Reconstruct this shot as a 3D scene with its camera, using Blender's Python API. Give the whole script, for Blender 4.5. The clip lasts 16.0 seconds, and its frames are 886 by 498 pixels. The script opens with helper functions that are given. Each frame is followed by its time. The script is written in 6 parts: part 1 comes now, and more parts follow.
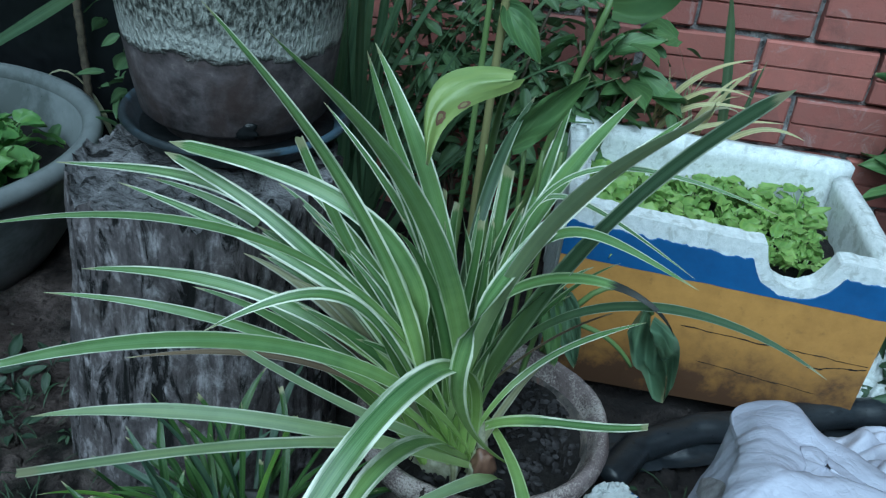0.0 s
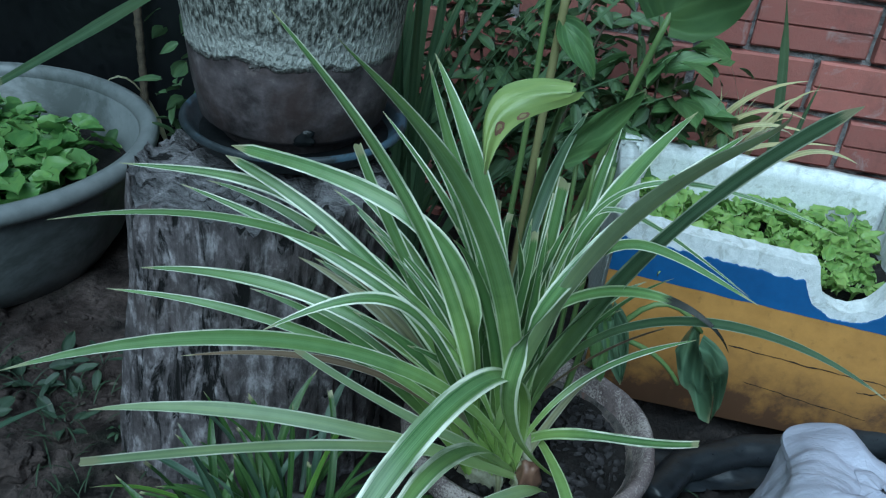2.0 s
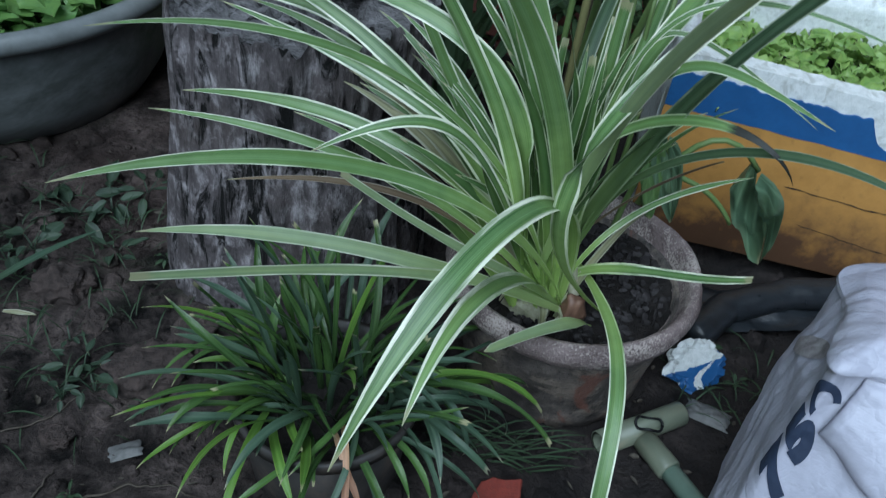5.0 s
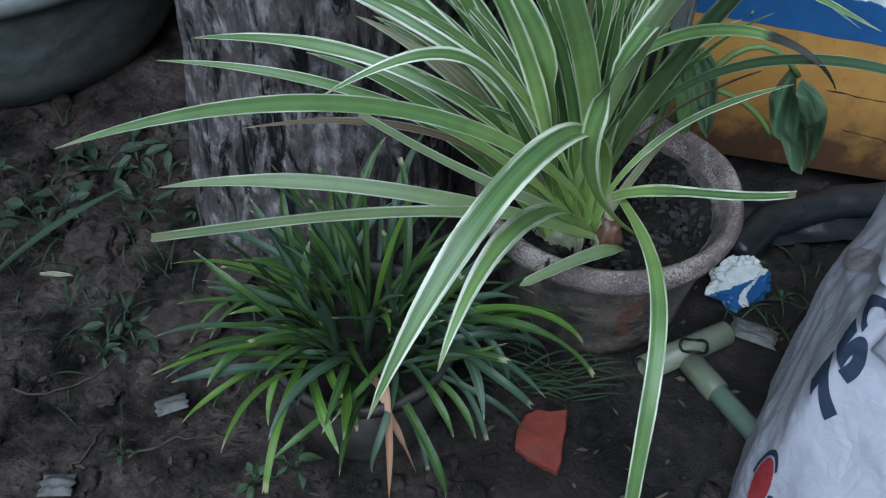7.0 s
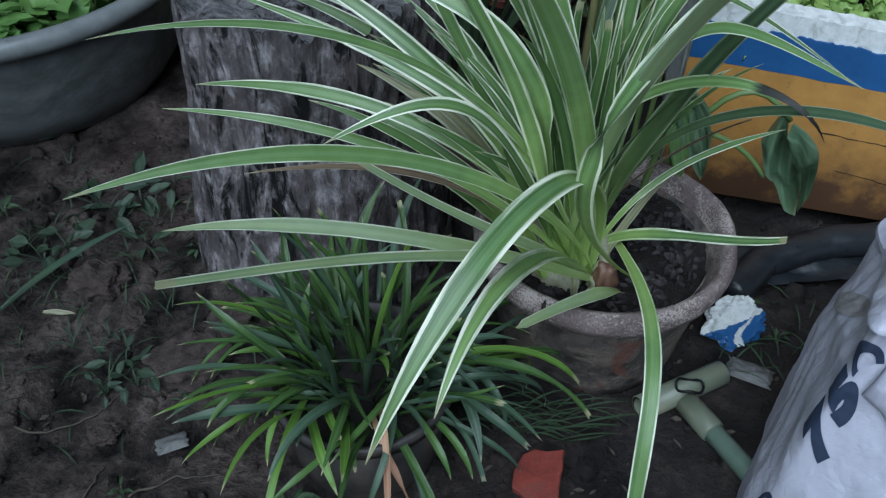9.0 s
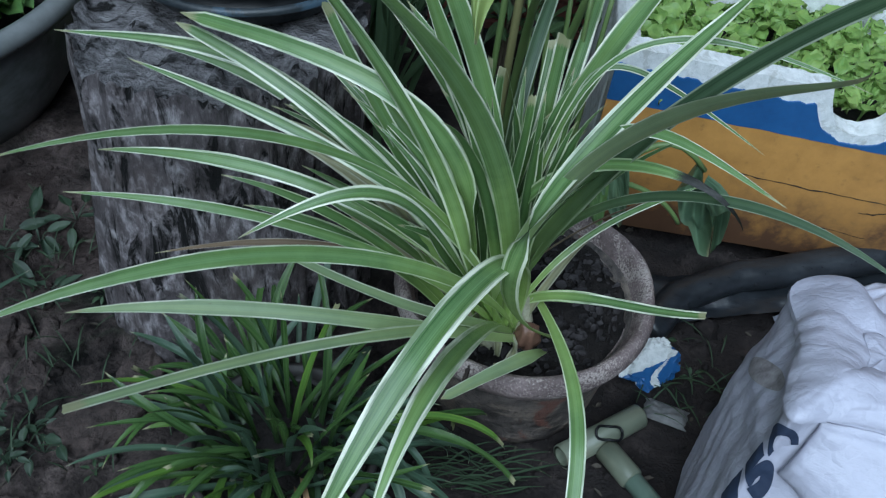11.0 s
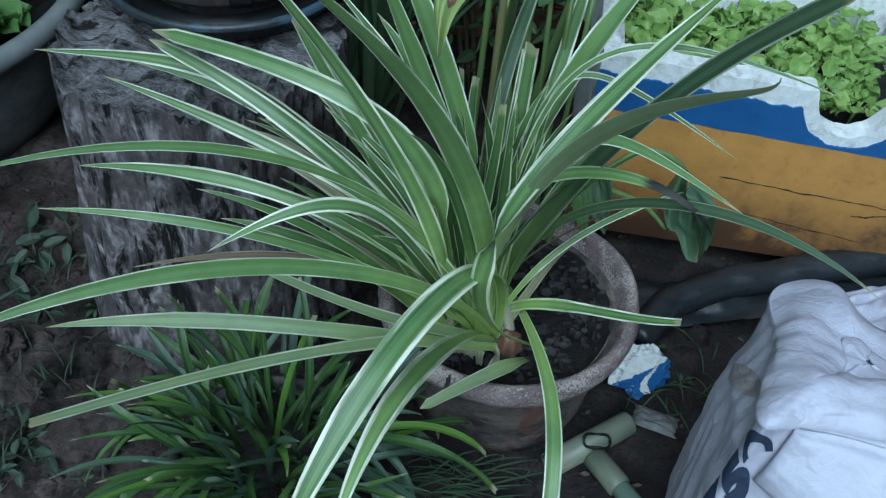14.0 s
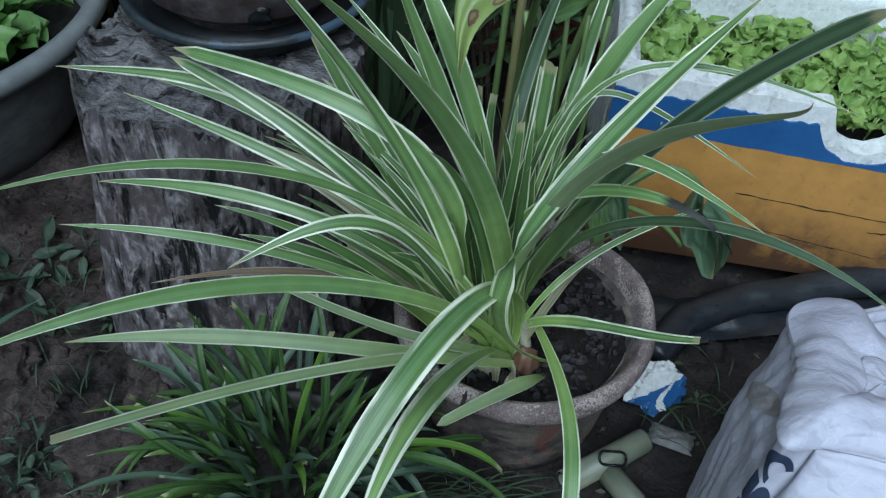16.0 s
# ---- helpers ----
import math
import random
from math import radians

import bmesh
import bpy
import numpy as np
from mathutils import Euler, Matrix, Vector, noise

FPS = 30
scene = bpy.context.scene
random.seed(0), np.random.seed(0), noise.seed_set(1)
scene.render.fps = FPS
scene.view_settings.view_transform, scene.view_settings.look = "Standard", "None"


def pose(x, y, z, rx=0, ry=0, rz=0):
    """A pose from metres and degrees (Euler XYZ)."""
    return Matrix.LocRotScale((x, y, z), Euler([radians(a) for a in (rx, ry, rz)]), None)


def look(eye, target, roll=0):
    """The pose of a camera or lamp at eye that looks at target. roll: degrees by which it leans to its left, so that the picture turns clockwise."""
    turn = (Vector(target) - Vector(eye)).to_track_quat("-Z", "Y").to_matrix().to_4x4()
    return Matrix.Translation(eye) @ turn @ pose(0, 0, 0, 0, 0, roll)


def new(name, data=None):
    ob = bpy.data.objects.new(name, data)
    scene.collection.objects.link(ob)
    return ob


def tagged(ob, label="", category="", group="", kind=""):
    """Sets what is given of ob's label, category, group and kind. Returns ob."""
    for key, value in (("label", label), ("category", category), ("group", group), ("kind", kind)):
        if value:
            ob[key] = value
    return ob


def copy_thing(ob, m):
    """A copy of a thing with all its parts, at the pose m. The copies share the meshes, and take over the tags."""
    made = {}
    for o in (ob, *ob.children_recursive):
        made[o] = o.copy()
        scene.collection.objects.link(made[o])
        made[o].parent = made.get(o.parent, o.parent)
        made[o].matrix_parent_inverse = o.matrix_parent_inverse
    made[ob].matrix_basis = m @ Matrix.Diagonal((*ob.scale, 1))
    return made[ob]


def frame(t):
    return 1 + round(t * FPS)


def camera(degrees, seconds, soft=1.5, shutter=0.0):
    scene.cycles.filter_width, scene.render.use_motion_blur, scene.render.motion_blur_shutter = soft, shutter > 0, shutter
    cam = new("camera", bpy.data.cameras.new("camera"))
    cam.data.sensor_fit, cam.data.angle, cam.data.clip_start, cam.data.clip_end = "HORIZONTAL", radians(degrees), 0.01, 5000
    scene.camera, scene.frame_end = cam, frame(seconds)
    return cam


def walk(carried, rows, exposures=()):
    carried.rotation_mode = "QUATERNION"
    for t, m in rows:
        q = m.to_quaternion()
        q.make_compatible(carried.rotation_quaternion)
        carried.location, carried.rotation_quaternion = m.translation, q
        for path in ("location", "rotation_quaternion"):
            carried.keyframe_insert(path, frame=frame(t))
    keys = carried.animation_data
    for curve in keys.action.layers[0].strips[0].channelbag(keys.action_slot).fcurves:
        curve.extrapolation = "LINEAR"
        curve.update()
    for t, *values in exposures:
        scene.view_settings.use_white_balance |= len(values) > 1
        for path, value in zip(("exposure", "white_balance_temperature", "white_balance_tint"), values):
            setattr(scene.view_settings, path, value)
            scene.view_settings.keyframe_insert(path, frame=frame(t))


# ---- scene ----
cam = camera(54.8, 16.0, 1.2, 0.4)
PATH = [
    (0, (0.0365, 0.1580, 0.8673), (0.0547, 1.0126, 0.3482), 6.03),
    (0.5, (0.0259, 0.1519, 0.8629), (0.0310, 1.0125, 0.3536), 6.01),
    (1, (0.0231, 0.1516, 0.8597), (0.0242, 1.0123, 0.3507), 6.69),
    (1.5, (0.0241, 0.1463, 0.8666), (0.0095, 1.0073, 0.3581), 6.44),
    (2, (0.0185, 0.1474, 0.8619), (-0.0057, 1.0097, 0.3561), 6.34),
    (2.5, (0.0104, 0.1467, 0.8571), (-0.0164, 1.0078, 0.3493), 6.72),
    (3, (0.0024, 0.1403, 0.8556), (-0.0344, 0.9971, 0.3412), 7.33),
    (3.5, (-0.0035, 0.1385, 0.8518), (-0.0633, 0.9641, 0.2908), 6.23),
    (4, (-0.0036, 0.1415, 0.8328), (-0.0536, 0.9419, 0.2355), 7.85),
    (4.2, (-0.0008, 0.1414, 0.8348), (-0.0490, 0.9371, 0.2310), 8.20),
    (6.3, (0.0138, 0.1873, 0.8193), (-0.0309, 0.8822, 0.1016), 2.47),
    (6.5, (0.0126, 0.1839, 0.8197), (-0.0349, 0.8799, 0.1032), 2.40),
    (7, (0.0161, 0.1801, 0.8224), (-0.0621, 0.8729, 0.1054), 0.42),
    (7.5, (0.0008, 0.1714, 0.8304), (-0.0860, 0.8857, 0.1360), -0.63),
    (8, (0.0059, 0.1765, 0.8360), (-0.0965, 0.8901, 0.1430), -0.98),
    (8.2, (0.0185, 0.1755, 0.8387), (-0.0859, 0.8911, 0.1481), -1.07),
    (10.3, (0.0147, 0.2747, 0.8518), (0.0165, 0.9505, 0.1146), 3.15),
    (10.5, (-0.0003, 0.2997, 0.8811), (0.0255, 0.9448, 0.1174), 2.00),
    (11, (-0.0021, 0.2673, 0.9065), (0.0234, 0.9597, 0.1854), 5.77),
    (11.5, (0.0380, 0.2623, 0.8648), (0.0656, 0.9221, 0.1138), 7.17),
    (12, (0.0553, 0.2765, 0.8920), (0.0838, 0.9409, 0.1451), 6.48),
    (12.5, (0.0606, 0.2769, 0.9110), (0.0734, 0.9689, 0.1892), 4.44),
    (13, (0.0538, 0.2721, 0.9038), (0.0666, 0.9675, 0.1852), 3.88),
    (13.5, (0.0474, 0.2715, 0.9076), (0.0550, 0.9666, 0.1888), 3.65),
    (14, (0.0409, 0.2680, 0.9127), (0.0416, 0.9660, 0.1966), 3.46),
    (14.5, (0.0312, 0.2666, 0.9188), (0.0196, 0.9745, 0.2125), 2.89),
    (15, (0.0290, 0.2688, 0.9116), (0.0168, 0.9798, 0.2086), 3.19),
    (15.5, (0.0285, 0.2680, 0.9116), (0.0266, 0.9762, 0.2057), 3.70),
    (16, (0.0317, 0.2709, 0.9157), (0.0219, 0.9783, 0.2089), 3.07),
]
walk(cam, [(t, look(eye, target, roll)) for t, eye, target, roll in PATH], exposures=[(0, 1.07, 5250, -9), (3.2, 1.02, 5300, -6), (4.2, 1.02, 5550, -1), (6.3, 0.98, 5800, 4), (8.2, 0.97, 5800, 4), (10.3, 1.0, 5750, 5), (12.5, 1.04, 5450, -3), (14, 1.03, 5450, -3), (16, 1.02, 5800, 2)])

# ---- world and light: an overcast evening sky ----
world = bpy.data.worlds.new("evening_sky")
scene.world = world
world.use_nodes = True
wn = world.node_tree.nodes
wl = world.node_tree.links
sky = wn.new("ShaderNodeTexSky")
sky.sky_type = "NISHITA"
sky.sun_disc = False
sky.sun_elevation = radians(51)
sky.sun_rotation = radians(200)
wl.new(sky.outputs["Color"], wn["Background"].inputs["Color"])
wn["Background"].inputs["Strength"].default_value = 0.028
sun_data = bpy.data.lights.new("sun", "SUN")
sun_data.energy = 2.25
sun_data.angle = radians(60)
sun_data.color = (0.86, 0.93, 1.0)
sun = new("sun", sun_data)
sun.matrix_world = look((-0.7, -1.1, 2.6), (0, 0.9, 0))
scene.view_settings.exposure = 0.0


# ---- materials ----
def mat(name, rough=0.6, metal=0.0, spec=0.5):
    m = bpy.data.materials.new(name)
    m.use_nodes = True
    b = m.node_tree.nodes["Principled BSDF"]
    b.inputs["Roughness"].default_value = rough
    b.inputs["Metallic"].default_value = metal
    b.inputs["Specular IOR Level"].default_value = spec
    return m, m.node_tree.nodes, m.node_tree.links, b


def coords(n, l, scale=(1, 1, 1), kind="Object"):
    tc = n.new("ShaderNodeTexCoord")
    mp = n.new("ShaderNodeMapping")
    mp.inputs["Scale"].default_value = scale
    l.new(tc.outputs[kind], mp.inputs["Vector"])
    return mp.outputs["Vector"]


def noise_tex(n, l, vec, scale, detail=6, rough=0.6, dist=0.0):
    t = n.new("ShaderNodeTexNoise")
    t.inputs["Scale"].default_value = scale
    t.inputs["Detail"].default_value = detail
    t.inputs["Roughness"].default_value = rough
    t.inputs["Distortion"].default_value = dist
    l.new(vec, t.inputs["Vector"])
    return t.outputs["Fac"]


def ramp(n, l, fac, *stops):
    r = n.new("ShaderNodeValToRGB")
    e = r.color_ramp.elements
    while len(e) < len(stops):
        e.new(0.5)
    for i, (p, c) in enumerate(stops):
        e[i].position = p
        e[i].color = (*c, 1) if not isinstance(c, (int, float)) else (c, c, c, 1)
    l.new(fac, r.inputs["Fac"])
    return r.outputs["Color"]


def mix(n, l, fac, a, b, mode="MIX"):
    m = n.new("ShaderNodeMix")
    m.data_type = "RGBA"
    m.blend_type = mode
    for sock, v in ((m.inputs["Factor"], fac), (m.inputs["A"], a), (m.inputs["B"], b)):
        if isinstance(v, (int, float)):
            sock.default_value = v
        elif isinstance(v, tuple):
            sock.default_value = (*v, 1)
        else:
            l.new(v, sock)
    return m.outputs["Result"]


def math_node(n, l, op, a, b=0.0, c=None):
    m = n.new("ShaderNodeMath")
    m.operation = op
    for i, v in enumerate((a, b) if c is None else (a, b, c)):
        if isinstance(v, (int, float)):
            m.inputs[i].default_value = v
        else:
            l.new(v, m.inputs[i])
    return m.outputs[0]


def bump(n, l, b, height, strength=0.4, distance=0.01):
    k = n.new("ShaderNodeBump")
    k.inputs["Strength"].default_value = strength
    k.inputs["Distance"].default_value = distance
    l.new(height, k.inputs["Height"])
    l.new(k.outputs["Normal"], b.inputs["Normal"])


def simple(name, c1, c2, scale=20.0, rough=0.6, bumps=0.3, dist=0.004, stretch=(1, 1, 1), c3=None, metal=0.0, spec=0.5):
    """Two tones mixed by coarse and fine noise, with relief; c3: a tone for sparse stains."""
    m, n, l, b = mat(name, rough, metal, spec)
    v = coords(n, l, stretch)
    f1 = noise_tex(n, l, v, scale, 8, 0.65)
    f2 = noise_tex(n, l, v, scale * 6.3, 5, 0.6)
    f = math_node(n, l, "ADD", math_node(n, l, "MULTIPLY", f1, 0.7), math_node(n, l, "MULTIPLY", f2, 0.3))
    col = ramp(n, l, f, (0.32, c1), (0.68, c2))
    if c3:
        f3 = noise_tex(n, l, v, scale * 0.45, 6, 0.7, 0.6)
        col = mix(n, l, ramp(n, l, f3, (0.52, 0.0), (0.62, 1.0)), col, c3)
    l.new(col, b.inputs["Base Color"])
    l.new(ramp(n, l, f2, (0.2, max(rough - 0.15, 0.05)), (0.8, min(rough + 0.15, 1.0))), b.inputs["Roughness"])
    if bumps:
        bump(n, l, b, f, bumps, dist)
    return m


def leaf_material(name, edge, green_a, green_b, pale, edge_at=0.36, rough=0.42, stripe=0.25, thin=0.22, streaks=0.55, veins=0.0, dry=(0.99, 1.03, (0.36, 0.34, 0.2), 0.7)):
    """A blade: u runs across it, v from base to tip. edge: colour of the margins; pale: colour of the base."""
    m, n, l, b = mat(name, rough)
    uv = n.new("ShaderNodeUVMap")
    sep = n.new("ShaderNodeSeparateXYZ")
    l.new(uv.outputs["UV"], sep.inputs["Vector"])
    info = n.new("ShaderNodeObjectInfo")
    mp = n.new("ShaderNodeMapping")
    mp.inputs["Scale"].default_value = (26, 1.6, 1)
    l.new(uv.outputs["UV"], mp.inputs["Vector"])
    l.new(info.outputs["Random"], mp.inputs["Location"])
    streak = noise_tex(n, l, mp.outputs["Vector"], 1.0, 4, 0.6)
    blot = noise_tex(n, l, coords(n, l), 35, 4, 0.6)
    green = mix(n, l, info.outputs["Random"], green_a, green_b)
    green = mix(n, l, ramp(n, l, streak, (0.35, 0.0), (0.75, streaks)), green, tuple(min(1, c * 1.7 + 0.01) for c in green_b))
    green = mix(n, l, ramp(n, l, blot, (0.4, 0.0), (0.8, 0.35)), green, tuple(c * 0.55 for c in green_a))
    mp2 = n.new("ShaderNodeMapping")
    mp2.inputs["Scale"].default_value = (2.2, 3.5, 1)
    l.new(uv.outputs["UV"], mp2.inputs["Vector"])
    shift = math_node(n, l, "MULTIPLY", info.outputs["Random"], 37.0)
    l.new(shift, mp2.inputs["Location"])
    tone = noise_tex(n, l, mp2.outputs["Vector"], 1.0, 3, 0.6)
    green = mix(n, l, ramp(n, l, tone, (0.42, 0.0), (0.72, 0.4)), green, (green_b[0] * 1.35, green_b[1] * 1.2, green_b[2] * 0.8))
    off = math_node(n, l, "ABSOLUTE", math_node(n, l, "SUBTRACT", sep.outputs["X"], 0.5))
    own = math_node(n, l, "MULTIPLY", math_node(n, l, "SUBTRACT", info.outputs["Random"], 0.72), 0.13)
    wob = math_node(n, l, "ADD", math_node(n, l, "SUBTRACT", off, own), math_node(n, l, "MULTIPLY", math_node(n, l, "SUBTRACT", streak, 0.5), 0.12))
    mid = ramp(n, l, off, (0.0, stripe), (0.2, 0.0))
    col = mix(n, l, mid, green, tuple(min(1, c * 1.6 + 0.05) for c in green_b))
    worn = ramp(n, l, noise_tex(n, l, mp2.outputs["Vector"], 2.3, 4, 0.6), (0.36, 0.15), (0.6, 1.0))
    col = mix(n, l, math_node(n, l, "MULTIPLY", worn, ramp(n, l, wob, (edge_at, 0.0), (edge_at + 0.04, 0.94))), col, edge)
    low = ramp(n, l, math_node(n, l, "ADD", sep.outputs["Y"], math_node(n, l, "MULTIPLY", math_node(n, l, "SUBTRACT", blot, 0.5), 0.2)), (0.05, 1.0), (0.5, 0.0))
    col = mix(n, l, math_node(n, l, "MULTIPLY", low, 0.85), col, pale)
    scar = noise_tex(n, l, mp2.outputs["Vector"], 4.5, 5, 0.65)
    col = mix(n, l, ramp(n, l, scar, (0.7, 0.0), (0.73, 0.85)), col, (0.14, 0.085, 0.04))
    tipdry = ramp(n, l, math_node(n, l, "ADD", sep.outputs["Y"], math_node(n, l, "MULTIPLY", streak, 0.05)), (dry[0], 0.0), (dry[1], dry[3]))
    col = mix(n, l, tipdry, col, dry[2])
    l.new(col, b.inputs["Base Color"])
    relief = streak
    if veins:
        phase = math_node(n, l, "SUBTRACT", math_node(n, l, "MULTIPLY", sep.outputs["Y"], 40.0), math_node(n, l, "MULTIPLY", off, 34.0))
        rib = math_node(n, l, "POWER", math_node(n, l, "ADD", math_node(n, l, "MULTIPLY", math_node(n, l, "SINE", phase), 0.5), 0.5), 5.0)
        rib = math_node(n, l, "MAXIMUM", rib, ramp(n, l, off, (0.0, 1.0), (0.035, 0.0)))
        col = mix(n, l, math_node(n, l, "MULTIPLY", rib, veins), col, tuple(min(1, c * 1.9 + 0.03) for c in green_b))
        l.new(col, b.inputs["Base Color"])
        relief = math_node(n, l, "ADD", streak, math_node(n, l, "MULTIPLY", rib, -0.7))
    bump(n, l, b, relief, 0.25, 0.002)
    tr = n.new("ShaderNodeBsdfTranslucent")
    l.new(col, tr.inputs["Color"])
    ms = n.new("ShaderNodeMixShader")
    ms.inputs["Fac"].default_value = thin
    l.new(b.outputs["BSDF"], ms.inputs[1])
    l.new(tr.outputs["BSDF"], ms.inputs[2])
    l.new(ms.outputs["Shader"], n["Material Output"].inputs["Surface"])
    return m


LEAF = leaf_material("spider_leaf", (0.9, 0.93, 0.76), (0.046, 0.104, 0.036), (0.125, 0.22, 0.078), (0.44, 0.62, 0.17), 0.385, 0.27, 0.28, 0.15, 0.75)
LEAF_PALE = leaf_material("spider_leaf_pale_underside", (0.75, 0.78, 0.64), (0.2, 0.295, 0.15), (0.28, 0.375, 0.2), (0.45, 0.6, 0.22), 0.42, 0.4, 0.1, 0.3, 0.3)
# Darkened copy of the leaf: the shade inside the clump is in its colour.
LEAF_SHADED = leaf_material("spider_leaf_shaded", (0.62, 0.68, 0.46), (0.03, 0.075, 0.022), (0.08, 0.155, 0.046), (0.4, 0.58, 0.14), 0.4, 0.3, 0.2, 0.1, 0.6)
LEAF_LIGHT = leaf_material("spider_leaf_light_green", (0.88, 0.9, 0.76), (0.12, 0.22, 0.075), (0.19, 0.31, 0.11), (0.45, 0.6, 0.22), 0.36, 0.32, 0.2, 0.2, 0.6)
LEAF_SCORCHED = leaf_material("spider_leaf_scorched_tip", (0.6, 0.68, 0.45), (0.1, 0.195, 0.065), (0.17, 0.3, 0.1), (0.4, 0.58, 0.16), 0.42, 0.36, 0.35, 0.3, dry=(0.84, 0.86, (0.006, 0.005, 0.005), 0.98))
LEAF_DARK = leaf_material("spider_leaf_deep_green", (0.42, 0.48, 0.36), (0.032, 0.066, 0.034), (0.06, 0.105, 0.052), (0.2, 0.3, 0.09), 0.44)
LEAF_DRY = leaf_material("spider_leaf_dry", (0.5, 0.5, 0.4), (0.2, 0.21, 0.12), (0.32, 0.32, 0.2), (0.4, 0.42, 0.26), 0.36)
LEAF_BROWN = leaf_material("spider_leaf_brown", (0.46, 0.43, 0.36), (0.05, 0.034, 0.022), (0.14, 0.1, 0.06), (0.2, 0.17, 0.1), 0.4, 0.6, 0.2, 0.1)
# Lily grass: base tones darkened, painting the shaded core of the tuft.
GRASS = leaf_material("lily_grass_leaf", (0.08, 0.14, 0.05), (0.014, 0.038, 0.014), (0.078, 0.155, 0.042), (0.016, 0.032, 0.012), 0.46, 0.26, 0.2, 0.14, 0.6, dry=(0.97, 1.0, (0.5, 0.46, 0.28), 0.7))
GRASS_TIP = leaf_material("lily_grass_leaf_bright", (0.2, 0.3, 0.06), (0.08, 0.17, 0.03), (0.13, 0.26, 0.04), (0.05, 0.1, 0.03), 0.44, 0.32, dry=(0.95, 0.985, (0.5, 0.48, 0.28), 0.75))
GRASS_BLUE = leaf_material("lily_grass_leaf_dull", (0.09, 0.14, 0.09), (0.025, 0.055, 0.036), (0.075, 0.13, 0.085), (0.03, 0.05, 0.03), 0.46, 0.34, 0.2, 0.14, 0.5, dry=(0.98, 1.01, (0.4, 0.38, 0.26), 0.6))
GRASS_DRY = leaf_material("lily_grass_leaf_withered", (0.6, 0.36, 0.25), (0.46, 0.24, 0.15), (0.58, 0.34, 0.23), (0.4, 0.3, 0.16), 0.46, 0.5)
STRAP = leaf_material("strap_leaf", (0.1, 0.16, 0.09), (0.05, 0.1, 0.052), (0.12, 0.2, 0.105), (0.12, 0.19, 0.1), 0.47, 0.42, 0.25, 0.5)
HEART = leaf_material("heart_leaf", (0.09, 0.16, 0.06), (0.06, 0.125, 0.045), (0.11, 0.2, 0.07), (0.1, 0.18, 0.06), 0.485, 0.5, 0.2, 0.22, 0.15, 0.2)
YELLOWING = leaf_material("yellowing_leaf", (0.26, 0.34, 0.1), (0.16, 0.25, 0.085), (0.28, 0.38, 0.13), (0.54, 0.58, 0.26), 0.49, 0.32, 0.0, 0.3, 0.12)
DRYBLADE = leaf_material("straw_blade", (0.55, 0.5, 0.3), (0.24, 0.25, 0.11), (0.44, 0.42, 0.22), (0.25, 0.25, 0.1), 0.4, 0.5)
SEEDLING = leaf_material("seedling_leaf", (0.16, 0.3, 0.09), (0.1, 0.23, 0.065), (0.2, 0.36, 0.11), (0.18, 0.31, 0.1), 0.49, 0.4, 0.1, 0.3, 0.15)
LETTUCE = leaf_material("lettuce_leaf", (0.28, 0.41, 0.12), (0.14, 0.27, 0.06), (0.31, 0.46, 0.14), (0.36, 0.5, 0.18), 0.49, 0.4, 0.1, 0.35, 0.15)
WEED = leaf_material("weed_leaf", (0.04, 0.07, 0.034), (0.018, 0.04, 0.018), (0.045, 0.085, 0.04), (0.03, 0.05, 0.024), 0.49, 0.6, 0.2, 0.15)
BROADWEED = leaf_material("broad_weed_leaf", (0.035, 0.055, 0.036), (0.018, 0.036, 0.022), (0.042, 0.072, 0.044), (0.03, 0.05, 0.03), 0.49, 0.5, 0.2, 0.2)
DARKGREEN = leaf_material("shrub_leaf", (0.06, 0.1, 0.05), (0.04, 0.08, 0.036), (0.1, 0.17, 0.075), (0.08, 0.13, 0.06), 0.49, 0.5)
STALK = simple("green_stalk", (0.1, 0.17, 0.05), (0.16, 0.23, 0.08), 30, 0.5, 0.2, 0.002, (1, 1, 0.2))
WILT = leaf_material("limp_leaf", (0.13, 0.2, 0.12), (0.07, 0.13, 0.075), (0.12, 0.2, 0.12), (0.12, 0.19, 0.1), 0.485, 0.4, 0.2, 0.22, 0.15, 0.3)
CANE = simple("brown_cane", (0.05, 0.04, 0.03), (0.15, 0.12, 0.08), 60, 0.7, 0.5, 0.003, (1, 1, 2))
SOIL = simple("damp_soil", (0.002, 0.0018, 0.0017), (0.036, 0.03, 0.028), 70, 0.75, 1.0, 0.014, spec=0.3)
BARK = simple("bark_chips", (0.004, 0.0036, 0.0036), (0.06, 0.053, 0.055), 45, 0.7, 0.6, 0.006, spec=0.35)
ROCK = simple("mud_stone", (0.016, 0.012, 0.011), (0.11, 0.08, 0.07), 60, 0.85, 1.0, 0.012)
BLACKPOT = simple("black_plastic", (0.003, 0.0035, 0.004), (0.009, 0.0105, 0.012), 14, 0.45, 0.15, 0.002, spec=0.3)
GREYPOT = simple("grey_nursery_plastic", (0.022, 0.021, 0.021), (0.06, 0.054, 0.05), 20, 0.55, 0.3, 0.003, (1, 1, 1), (0.075, 0.06, 0.05))
FILM = simple("black_film", (0.008, 0.0095, 0.012), (0.026, 0.031, 0.037), 18, 0.36, 0.3, 0.004, (1, 2.5, 1))
SAUCER = simple("blue_grey_plastic", (0.008, 0.011, 0.013), (0.04, 0.05, 0.058), 26, 0.45, 0.25, 0.003, (1, 1, 1), (0.05, 0.085, 0.12))
BASIN = simple("grey_plastic", (0.13, 0.145, 0.145), (0.25, 0.27, 0.275), 9, 0.38, 0.12, 0.002, (1, 1, 1), (0.1, 0.112, 0.108))
